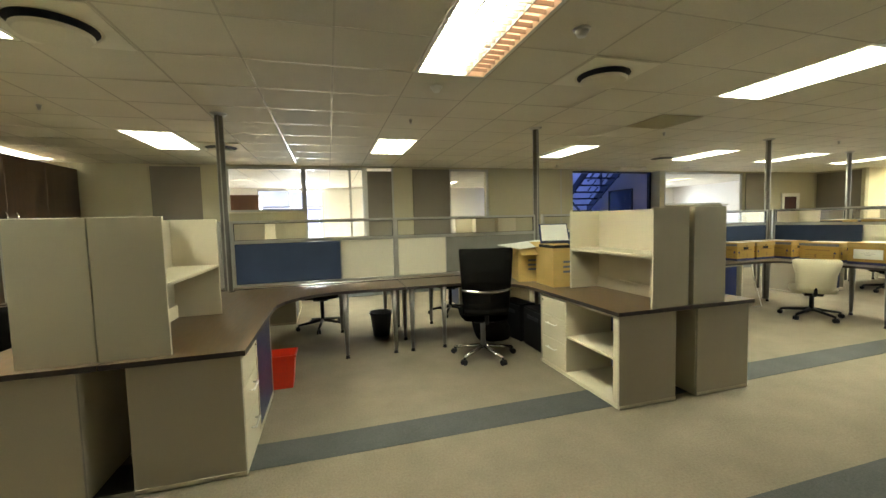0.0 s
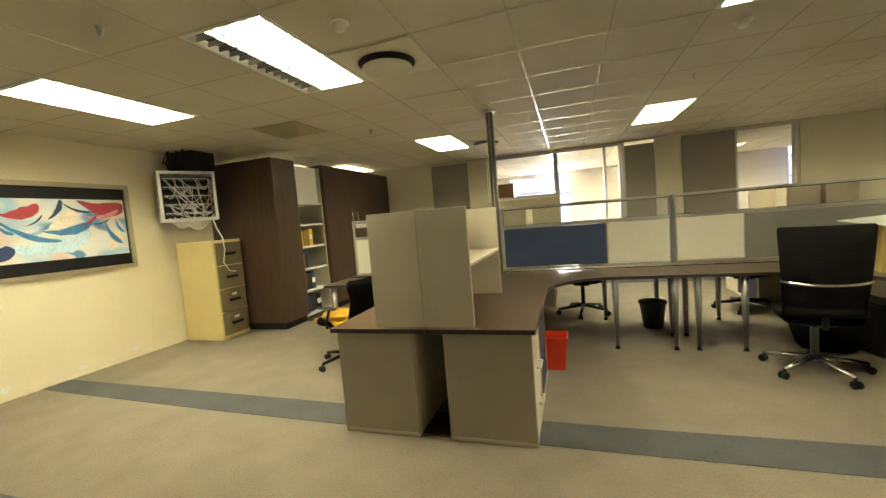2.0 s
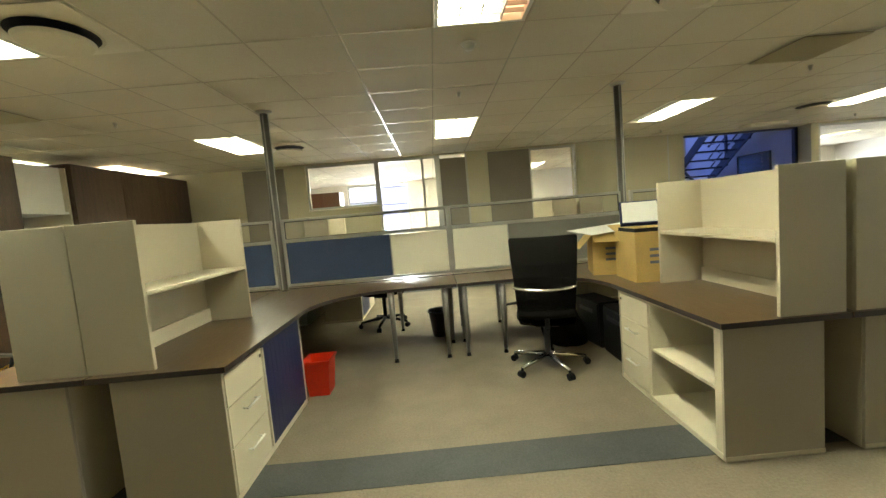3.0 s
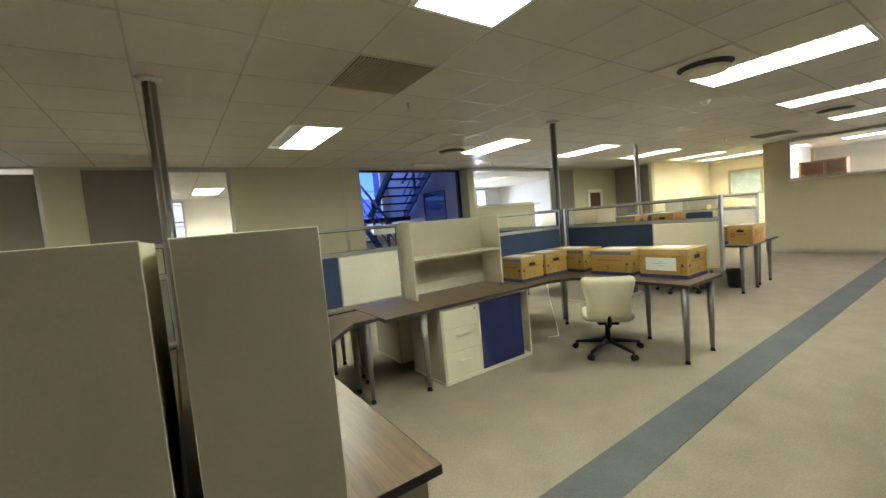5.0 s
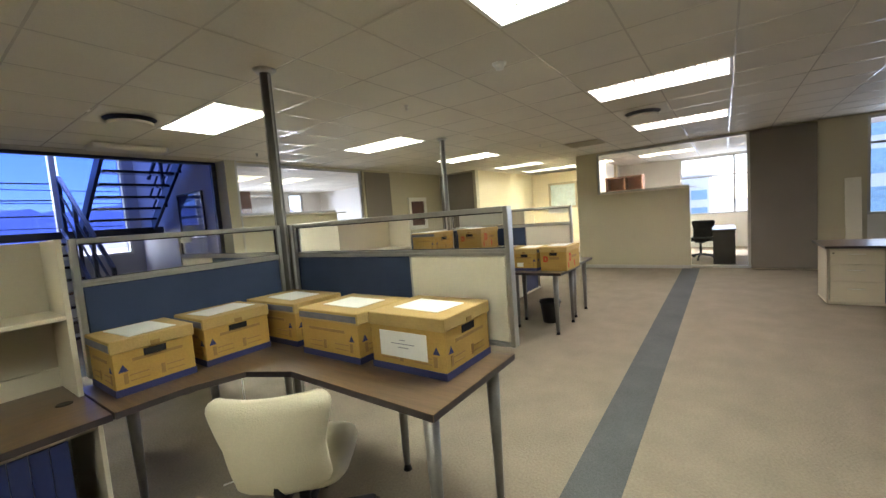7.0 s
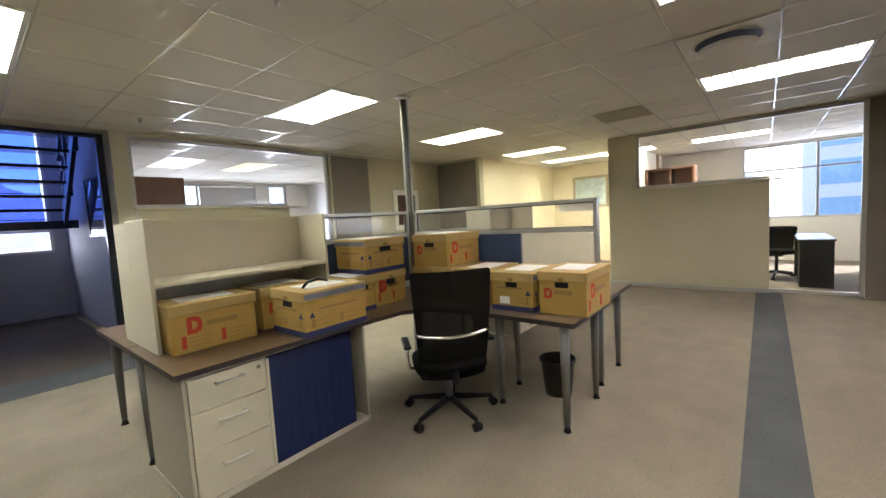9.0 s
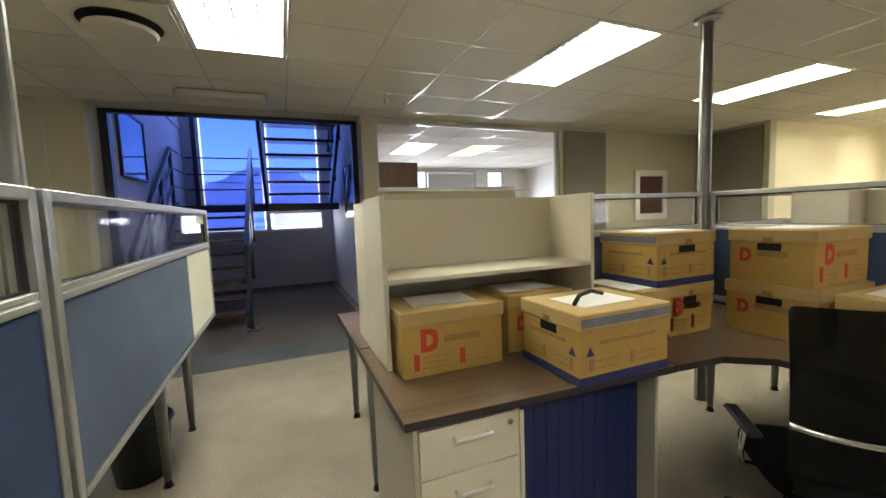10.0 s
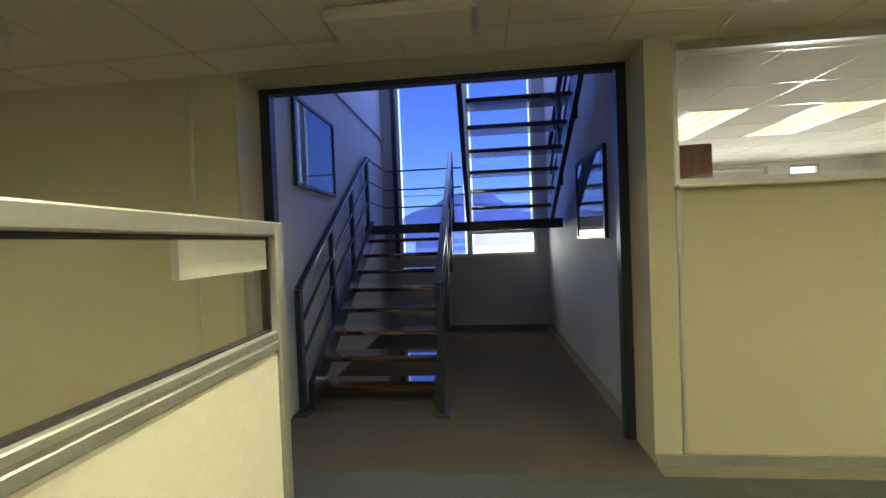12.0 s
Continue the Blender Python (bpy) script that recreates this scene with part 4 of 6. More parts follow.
for s_, face_, hf, hd in ((1, -0.425, -0.775, 0.335), (-1, -1.74, -1.46, 0.345), (-1, 2.08, 2.39, 0.34), (1, 3.34, 3.10, 0.32)):
    cabinet('y', s_, face_, 6.12, 7.25, 0.53, (6.80, 7.25), (6.14, 6.79), cl, top_handle=False)
    hutch('y', s_, hf, 6.13, 7.22, hd, hl)
desk("walnut-topped desk behind the screen", [(6.45, 5.0), (7.12, 5.0), (7.12, 6.90), (6.45, 6.90)], [(6.99, 6.82), (6.55, 6.82), (6.99, 6.2), (6.55, 5.1)], DESKTOPY)
desk("walnut-topped desk behind the shelf units", [(7.97, 5.77), (9.16, 5.77), (9.16, 6.60), (7.97, 6.60)], [(8.05, 6.5), (9.05, 6.5)])
rear = hutch('x', 1, 6.045, 8.03, 9.18, 0.2845, hl, shelf=1.055, top=1.478)
axis_block(rear, "shelf", 'x', 1, 6.045, 8.052, 9.158, 0.0, 0.270, 1.245, 1.265, MELAMINE, c=0.002)
# beyond the third group
desk("walnut-topped desk beyond the last screen", [(10.44, 3.70), (11.10, 3.70), (11.10, 5.60), (10.44, 5.60)], [(10.52, 3.79), (11.0, 3.79), (11.0, 5.5)], DESKTOPY)
desk("walnut-topped desk with a shelf unit on it", [(11.2, 4.95), (12.5, 4.95), (12.5, 5.60), (11.2, 5.60)], [(12.4, 5.05)])
cabinet('x', -1, 4.99, 11.25, 12.35, 0.55, (11.25, 11.66), (11.67, 12.25), cl)
hutch('x', -1, 5.25, 11.3, 12.4, 0.34, hl)
# slim upright trims beside the stairwell opening
for x in (5.62, 8.80):
    structure(block("trim", x - 0.012, x + 0.012, BACK - 0.006, BACK, 0.07, CEIL - 0.003, ALU), "slim aluminium joint strip in the rear wall", "trim")

# ---- chairs ----


def curved_panel(w, h, t, sag, rnd, lean=0.0, nx=14, nz=18, taper=0.0, flare=1.0):
    """An upright padded panel in x and z, bowed in y, its corners rounded."""
    bm = bmesh.new()
    rows = []
    for front in (1, -1):
        grid_v = []
        for j in range(nz + 1):
            z = h * (0.5 - 0.5 * math.cos(math.pi * j / nz))
            near = min(z, h - z)
            inset = rnd - math.sqrt(max(rnd ** 2 - (rnd - near) ** 2, 0)) if near < rnd else 0
            hw = w / 2 - inset - taper * min(1.0, (1 - z / h) / flare)
            row = []
            for i in range(nx + 1):
                u = -1 + 2 * i / nx
                edge = min(1 - abs(u), 1.0) * hw
                th = t * min(1.0, 0.30 + min(edge, near) / 0.05)
                y = -sag * u * u + lean * (z / h) + 0.03 * math.sin(math.pi * z / h) * -1 + front * th / 2
                row.append(bm.verts.new((u * hw, y, z)))
            grid_v.append(row)
        rows.append(grid_v)
    for f, g in enumerate(rows):
        for j in range(nz):
            for i in range(nx):
                q = (g[j][i], g[j][i + 1], g[j + 1][i + 1], g[j + 1][i])
                bm.faces.new(q if f else q[::-1])
    a, b = rows
    ring = [(0, i) for i in range(nx)] + [(j, nx) for j in range(nz)] + [(nz, i) for i in range(nx, 0, -1)] + [(j, 0) for j in range(nz, 0, -1)]
    for k in range(len(ring)):
        (j0, i0), (j1, i1) = ring[k], ring[(k + 1) % len(ring)]
        bm.faces.new((a[j0][i0], a[j1][i1], b[j1][i1], b[j0][i0]))
    return bm


def cushion(w, d, z0, z1, n=32):
    """A padded seat: a rounded-square outline, soft at its upper and lower rims."""
    bm = bmesh.new()
    rings = []
    t = z1 - z0
    for f, k in ((0.80, 0.0), (0.93, 0.10), (0.99, 0.32), (1.0, 0.55), (0.98, 0.78), (0.92, 0.93), (0.80, 1.0), (0.45, 1.02)):
        ring = []
        for i in range(n):
            a = math.tau * i / n
            c, q = math.cos(a), math.sin(a)
            ring.append(bm.verts.new((f * w / 2 * math.copysign(abs(c) ** 0.45, c), f * d / 2 * math.copysign(abs(q) ** 0.45, q), z0 + t * k)))
        rings.append(ring)
    for a, b in zip(rings, rings[1:]):
        for i in range(n):
            bm.faces.new((a[i], a[(i + 1) % n], b[(i + 1) % n], b[i]))
    bm.faces.new(rings[0][::-1])
    bm.faces.new(rings[-1])
    return bm


def office_chair(label, back_mat, seat_mat, base_mat, high=True, arms=True, bar=True, drop=0.0, turn=20.0, reach=0.33):
    """Faces +y; built round its own foot."""
    ob = thing("office_chair", 0, 0, 0, label=label, category="office chair", group="office chairs")
    for k in range(5):
        a = k * math.tau / 5 + radians(turn)
        c, s = math.cos(a), math.sin(a)
        bm = bmesh.new()
        rod(bm, (0.03 * c, 0.03 * s, 0.115), ((reach - 0.01) * c, (reach - 0.01) * s, 0.075), 0.024, 0.015, 8)
        part("base_arm", bm, base_mat, ob, smooth=True, local=True)
        bm = bmesh.new()
        for o in (-0.014, 0.014):
            n = Vector((-s, c, 0))
            p = Vector((reach * c, reach * s, 0.029)) + n * o
            rod(bm, p - n * 0.009, p + n * 0.009, 0.029, n=14)
        rod(bm, ((reach - 0.01) * c, (reach - 0.01) * s, 0.03), ((reach - 0.01) * c, (reach - 0.01) * s, 0.08), 0.011, n=8)
        part("castor", bm, BLACK, ob, local=True)
    part("column", rod(bmesh.new(), (0, 0, 0.09), (0, 0, 0.40 - drop), 0.026, n=14), BLACK if not bar else ALUDARK, ob, smooth=True, local=True)
    block("mechanism", -0.10, 0.10, -0.14, 0.10, 0.39 - drop, 0.435 - drop, BLACK, ob, local=True, c=0.01)
    bm = cushion(0.49, 0.48, 0.432 - drop, 0.512 - drop)
    bm.transform(Matrix.Translation((0, 0.015, 0)))
    part("seat", bm, seat_mat, ob, smooth=True, local=True)
    h = 0.73 if high else 0.44
    bm = curved_panel(0.53 if high else 0.51, h, 0.03 if high else 0.075, -0.05, 0.022 if high else 0.065, lean=-0.09, taper=0.045 if high else 0.055, flare=1.0 if high else 0.5)
    bm.transform(Matrix.Translation((0, -0.24, (0.43 if high else 0.46) - drop)))
    part("backrest", bm, back_mat, ob, smooth=True, local=True)
    if bar:
        bm = bmesh.new()
        pts = [(0.245 * u, -0.315 + 0.05 * u * u, 0.755 - drop - 0.02 * (1 - u * u)) for u in [k / 5 - 1 for k in range(11)]]
        tube(bm, pts, 0.013)
        low = curved_panel(0.44, 0.07, 0.014, -0.05, 0.008, lean=0.0, taper=0.0)
        low.transform(Matrix.Translation((0, -0.278, 0.495 - drop)))
        part("lumbar_panel", low, BLACKMESH, ob, "matt black fabric panel", smooth=True, local=True)
        part("back_bar", bm, CHROME, ob, "chrome bar across the backrest", smooth=True, local=True)
    bm = bmesh.new()
    tube(bm, [(0, -0.10, 0.41 - drop), (0, -0.27, 0.42 - drop), (0, -0.29, 0.55 - drop)], 0.02)
    part("back_stem", bm, BLACK, ob, smooth=True, local=True)
    if arms:
        for s in (-1, 1):
            bm = bmesh.new()
            tube(bm, [(s * 0.20, 0.02, 0.43 - drop), (s * 0.27, 0.02, 0.44 - drop), (s * 0.285, 0.0, 0.50 - drop), (s * 0.29, -0.06, 0.63 - drop)], 0.013)
            part("arm_post", bm, CHROME if bar else BLACK, ob, "curved arm post", smooth=True, local=True)
            bm = bmesh.new()
            box(bm, s * 0.29 - 0.028, s * 0.29 + 0.028, -0.15, 0.10, 0.63 - drop, 0.652 - drop, 0.01)
            part("armrest", bm, BLACK, ob, local=True)
    return ob


MESHBACK = mat("black_open_mesh", (0.010, 0.0095, 0.009), 0.9, var=0.3, scale=8, fine=400, bump=0.3, spec=0.05)
MESHBACK.node_tree.nodes["Principled BSDF"].inputs["Alpha"].default_value = 0.86
c1 = office_chair("black mesh-back office chair with a chrome bar and polished base", MESHBACK, BLACKMESH, CHROME, turn=10, arms=False)
c1.matrix_basis = pose(1.59, 3.89, 0, 0, 0, -13)
c2 = office_chair("black mesh-back office chair with a chrome bar, by the box-laden desk", MESHBACK, BLACKMESH, BLACK, drop=0.09, turn=3)
c2.matrix_basis = pose(9.52, 4.545, 0, 0, 0, -40)
c3 = office_chair("cream leather office chair on a black star base", CREAMVINYL, CREAMVINYL, BLACK, high=False, bar=False, arms=False, drop=0.08)
c3.matrix_basis = pose(6.34, 3.80, 0, 0, 0, -52)
c4 = office_chair("black office chair behind the desk screens", BLACKMESH, BLACKMESH, BLACK, high=False, bar=False)
c4.matrix_basis = pose(-0.05, 5.75, 0, 0, 0, 170)
for x, y, r in ((1.86, 5.92, 150), (-2.45, 3.74, 78)):
    copy_thing(c4, pose(x, y, 0, 0, 0, r))
c5 = copy_thing(c4, pose(16.5, 2.62, 0, 0, 0, 80))
tagged(c5, "black office chair at the desk in the glazed office")

# yellow cloth on the seat of the chair in the far left bay
bm = bmesh.new()
rnd = random.Random(3)
vs = [[None] * 13 for _ in range(11)]
for i in range(11):
    for j in range(13):
        u, v = i / 10 - 0.5, j / 12 - 0.5
        r = math.hypot(u, v)
        vs[i][j] = bm.verts.new((u * 0.46, v * 0.56, 0.02 + 0.035 * math.sin(9 * u + 4 * v) * (0.5 + v) + 0.02 * rnd.random() - max(0, r - 0.40) * 0.25))
for i in range(10):
    for j in range(12):
        bm.faces.new((vs[i][j], vs[i + 1][j], vs[i + 1][j + 1], vs[i][j + 1]))
bmesh.ops.solidify(bm, geom=bm.faces[:], thickness=0.012)
cloth = part("yellow_cloth", bm, YELLOW, smooth=True)
cloth.matrix_basis = pose(-2.47, 3.72, 0.512, 0, 0, 60)
tagged(cloth, "crumpled bright yellow cloth lying on a chair seat", "cloth")

# ---- archive boxes ----


def archive_box(x0, x1, y0, y1, z, style, handle, label, paper=True, h=0.27, open_top=False, face='x-'):
    """A lidded carton. handle: the side with the hand hole; face: the side that carries the print."""
    ob = thing("archive_box", (x0 + x1) / 2, (y0 + y1) / 2, z, label=label, category="archive box", group="cardboard archive boxes")
    lid = 0.062
    bm = box(bmesh.new(), x0 + 0.008, x1 - 0.008, y0 + 0.008, y1 - 0.008, z + 0.001, z + h - 0.01, 0.003)
    part("body", bm, CARD, ob)
    if not open_top:
        lp = part("lid", box(bmesh.new(), x0, x1, y0, y1, z + h - lid, z + h, 0.004), CARDPALE, ob)
    else:
        lp = ob
    if style == 'blue':
        part("base_band", box(bmesh.new(), x0 + 0.005, x1 - 0.005, y0 + 0.005, y1 - 0.005, z + 0.0015, z + 0.036), CARDBLUE, ob, "navy printed band")

    def on(side, u0, u1, z0, z1, m, nm, t=0.002, par=None, lift=0.0):
        """A print patch on a side: u from 0 to 1 along it, z in metres above the base."""
        inset = 0.008 if z1 < h - lid else 0.0
        if side[0] == 'x':
            a, b = y0 + inset + (y1 - y0 - 2 * inset) * u0, y0 + inset + (y1 - y0 - 2 * inset) * u1
            s = 1 if side[1] == '+' else -1
            f = (x1 - inset if s > 0 else x0 + inset) + s * lift
            p, q = sorted((f, f + s * t))
            bmx = box(bmesh.new(), p, q, a, b, z + z0, z + z1)
        else:
            a, b = x0 + inset + (x1 - x0 - 2 * inset) * u0, x0 + inset + (x1 - x0 - 2 * inset) * u1
            s = 1 if side[1] == '+' else -1
            f = (y1 - inset if s > 0 else y0 + inset) + s * lift
            p, q = sorted((f, f + s * t))
            bmx = box(bmesh.new(), a, b, p, q, z + z0, z + z1)
        return part(nm, bmx, m, par or ob)

    def wedge(side, u, z0, size, m):
        """A small printed triangle."""
        s = 1 if side[1] == '+' else -1
        bmx = bmesh.new()
        w = (y1 - y0) if side[0] == 'x' else (x1 - x0)
        for d in (0.0, 0.0025):
            vs3 = []
            for du, dz in ((-0.5, 0), (0.5, 0), (0, 0.9)):
                if side[0] == 'x':
                    f = (x1 - 0.008 if s > 0 else x0 + 0.008) + s * d
                    vs3.append(bmx.verts.new((f, y0 + w * u + du * size, z + z0 + dz * size)))
                else:
                    f = (y1 - 0.008 if s > 0 else y0 + 0.008) + s * d
                    vs3.append(bmx.verts.new((x0 + w * u + du * size, f, z + z0 + dz * size)))
            bmx.faces.new(vs3)
        part("printed_mark", bmx, m, ob)
    on(handle, 0.36, 0.64, h - lid - 0.042, h - lid - 0.006, BLACK, "hand_hole")
    on(handle, 0.45, 0.56, h - lid + 0.001, h - lid + 0.026, OLIVE, "hand_tab")
    if style == 'blue':
        if not open_top and h < 0.284:
            on(face, 0.02, 0.98, h - lid + 0.012, h - 0.016, CARDGREY, "lid_band", par=lp)
        for side in (face, handle):
            wedge(side, 0.12, 0.115, 0.040, CARDBLUE)
            on(side, 0.22, 0.85, 0.155, 0.170, OLIVE, "printed_line")
            for k, u in enumerate((0.10, 0.55)):
                on(side, u, u + 0.05, 0.055, 0.105, OLIVE, "printed_line")
                for n in range(2):
                    on(side, u + 0.07, u + 0.30, 0.062 + 0.028 * n, 0.067 + 0.028 * n, OLIVE, "printed_line")
    else:
        # a bold rounded red sign: an upright bar, and a bow beside it
        for side, u, size in ((face, 0.26, 0.098), (handle, 0.22, 0.07)):
            s = 1 if side[1] == '+' else -1
            w = (y1 - y0) if side[0] == 'x' else (x1 - x0)
            way = 1 if side in ('x+', 'y-') else -1
            uu = u if way > 0 else 1 - u
            bmx = bmesh.new()
            outline = [(0, 0), (0.45, 0), (0.72, 0.12), (0.82, 0.5), (0.72, 0.88), (0.45, 1), (0, 1)]
            hole = [(0.26, 0.26), (0.40, 0.26), (0.52, 0.36), (0.56, 0.5), (0.52, 0.64), (0.40, 0.74), (0.26, 0.74)]
            o, i = [], []
            for pts, acc in ((outline, o), (hole, i)):
                for a, b in pts:
                    if side[0] == 'x':
                        f = (x1 - 0.008 if s > 0 else x0 + 0.008) + s * 0.002
                        acc.append(bmx.verts.new((f, y0 + w * uu + way * (a - 0.4) * size, z + 0.105 + b * size)))
                    else:
                        f = (y1 - 0.008 if s > 0 else y0 + 0.008) + s * 0.002
                        acc.append(bmx.verts.new((x0 + w * uu + way * (a - 0.4) * size, f, z + 0.105 + b * size)))
            for k in range(7):
                bmx.faces.new((o[k], o[(k + 1) % 7], i[(k + 1) % 7], i[k]))
            part("printed_mark", bmx, REDPRINT, ob)
            f0, f1 = (uu + 0.13, uu + 0.50) if way > 0 else (uu - 0.50, uu - 0.13)
            on(side, max(f0, 0.02), min(f1, 0.98), 0.135, 0.165, OLIVE, "printed_line")
            if side == face:
                for v in (0.10, 0.55):
                    v0 = v if way > 0 else 1 - v - 0.05
                    on(side, v0, v0 + 0.05, 0.03, 0.10, REDPRINT, "printed_line")
                    for n in range(3):
                        l0 = v + 0.08 if way > 0 else 1 - v - 0.32
                        on(side, l0, l0 + 0.24, 0.034 + 0.024 * n, 0.038 + 0.024 * n, OLIVE, "printed_line")
    if paper and not open_top:
        cx, cy = (x0 + x1) / 2, (y0 + y1) / 2
        sh = part("paper_sheet", box(bmesh.new(), -0.105, 0.105, -0.148, 0.148, 0, 0.003), PAPER, lp, "white paper sheet taped to the lid", local=True)
        turn = 90 if (x1 - x0) > (y1 - y0) else 0
        sh.matrix_basis = PLACE[ob].inverted() @ pose(cx, cy, z + h + 0.0005, 0, 0, turn + ((x0 * 37) % 1 - 0.5) * 14)
    return ob, on


bl = "cardboard archive box with navy base band and paper on lid"
rl = "cardboard archive box with a red printed mark on its side"
archive_box(5.86, 6.22, 4.47, 4.84, DT, 'blue', 'y-', bl, face='x-')
archive_box(6.27, 6.66, 4.49, 4.85, DT, 'blue', 'y-', bl, face='x-')
archive_box(6.71, 7.08, 4.30, 4.84, DT, 'blue', 'y-', bl, face='x-')
archive_box(6.66, 7.08, 3.69, 4.18, DT, 'blue', 'y-', bl, face='x-')
bx, on = archive_box(6.68, 7.09, 3.16, 3.63, DT, 'blue', 'y-', "cardboard archive box with a white typed label and navy base band", face='x-', h=0.285)
on('x-', 0.22, 0.86, 0.075, 0.20, PAPER, "paper_label", t=0.003, lift=0.002)
for k, (a, b) in enumerate(((0.50, 0.58), (0.38, 0.70), (0.46, 0.60))):
    on('x-', a, b, 0.160 - 0.018 * k, 0.1625 - 0.018 * k, CARDGREY, "printed_line", lift=0.006)
# boxes of the third group
archive_box(8.06, 8.54, 5.27, 5.64, DT, 'red', 'x+', rl, face='y-', h=0.28)
archive_box(8.60, 8.98, 5.34, 5.70, DT, 'red', 'y-', rl, face='x-', h=0.28)
archive_box(8.64, 9.12, 4.90, 5.29, DT, 'blue', 'x-', bl, face='y-', h=0.28)
archive_box(9.20, 9.40, 5.12, 5.52, DT, 'blue', 'y-', bl, face='x+')
archive_box(9.42, 9.78, 5.16, 5.52, DT, 'red', 'y-', rl, paper=False, face='y-')
archive_box(9.33, 9.76, 5.14, 5.52, DT + 0.272, 'blue', 'y-', bl, face='x-')
archive_box(9.86, 10.33, 4.74, 5.16, DT, 'red', 'x-', rl, paper=False, face='y-')
archive_box(9.85, 10.33, 4.76, 5.14, DT + 0.272, 'red', 'x-', rl, face='y-')
archive_box(9.83, 10.30, 4.36, 4.68, DT, 'red', 'x-', rl, face='y-')
b9, on = archive_box(9.77, 10.28, 3.98, 4.31, DT, 'blue', 'x-', "worn cardboard archive box with a small white label", face='y-')
on('x-', 0.55, 0.80, 0.05, 0.10, PAPER, "paper_label", t=0.003, lift=0.002)
archive_box(9.80, 10.30, 3.63, 3.96, DT, 'red', 'x-', rl, face='y-', h=0.285)
# loose papers and a strap on the box at the desk's edge
strap = part("carry_strap", tube(bmesh.new(), [(8.72, 5.02, 1.022), (8.78, 5.06, 1.045), (8.88, 5.10, 1.048), (8.97, 5.13, 1.022)], 0.009), BLACK, smooth=True)
tagged(strap, "black carrying strap lying on a box lid", "strap")


def open_carton(x0, x1, y0, y1, z, h, rz, label, flaps):
    ob = thing("open_carton", (x0 + x1) / 2, (y0 + y1) / 2, z, rz, label=label, category="cardboard box", group="open cartons")
    w, d, t = (x1 - x0) / 2, (y1 - y0) / 2, 0.006
    for nm, a in (("side", (-w, -w + t, -d, d, 0.001, h)), ("side", (w - t, w, -d, d, 0.001, h)), ("side", (-w + t, w - t, -d, -d + t, 0.001, h)), ("side", (-w + t, w - t, d - t, d, 0.001, h)), ("bottom", (-w + t, w - t, -d + t, d - t, 0.001, 0.008))):
        block(nm, *a, CARTON, ob, local=True)
    for side, ang in flaps:
        bm = box(bmesh.new(), -d if side in ('x-', 'x+') else -w, d if side in ('x-', 'x+') else w, 0, 0.17, -0.002, 0.002)
        turn = {'y-': 180, 'y+': 0, 'x-': 90, 'x+': -90}[side]
        at = {'y-': (0, -d, h), 'y+': (0, d, h), 'x-': (-w, 0, h), 'x+': (w, 0, h)}[side]
        bm.transform(Matrix.Translation(at) @ pose(0, 0, 0, ang, 0, turn))
        part("flap", bm, CARTON, ob, local=True)
    for k in range(3):
        block("printed_line", w, w + 0.0015, -0.08, 0.06 - 0.03 * k, h * 0.62 - 0.05 * k, h * 0.62 + 0.022 - 0.05 * k, CARDGREY, ob, local=True)
        block("printed_line", -0.10, 0.02, -d - 0.0015, -d, h * 0.62 - 0.05 * k, h * 0.62 + 0.022 - 0.05 * k, CARDGREY, ob, local=True)
    return ob


open_carton(2.14, 2.56, 4.02, 4.38, DT, 0.37, -14, "open cardboard carton with its flaps standing out", (('x-', -48), ('y-', -20), ('y+', 12)))
open_carton(2.25, 2.67, 3.57, 3.95, DT, 0.395, -3, "open cardboard carton with printed handling marks", (('y+', 15),))
fold = thing("lever_arch_file", 2.44, 3.87, DT + 0.428, -24, label="blue lever arch file lying open on the cartons, white pages", category="file")
for tilt, sgn in ((46, 1), (172, -1)):
    bm = box(bmesh.new(), -0.155, 0.155, 0.004, 0.285, -0.003, 0.003)
    bm.transform(pose(0, 0, 0.004, tilt, 0, 0))
    cover = part("cover", bm, CARDBLUE, fold, local=True)
    lo, hi = sorted((sgn * 0.004, sgn * 0.014))
    bm = box(bmesh.new(), -0.135, 0.145, 0.03, 0.262, lo, hi)
    bm.transform(pose(0, 0, 0.004, tilt, 0, 0))
    part("page_block", bm, PAPER, cover, local=True)
flat = part("paper_folder", box(bmesh.new(), -0.30, 0.30, -0.20, 0.20, 0, 0.006), PAPER)
flat.matrix_basis = pose(2.30, 4.20, DT + 0.405, 4, -3, 12)
tagged(flat, "white paper folder resting on an open carton", "folder")
tray = thing("document_tray", 2.44, 3.78, DT + 0.396, -4, label="flat black document tray lying across an open carton", category="document tray")
block("base", -0.18, 0.16, -0.20, 0.12, 0.0, 0.006, BLACK, tray, local=True)
block("rim", -0.18, -0.172, -0.20, 0.12, 0.006, 0.03, BLACK, tray, local=True)
block("rim", -0.172, 0.16, -0.20, -0.192, 0.006, 0.03, BLACK, tray, local=True)

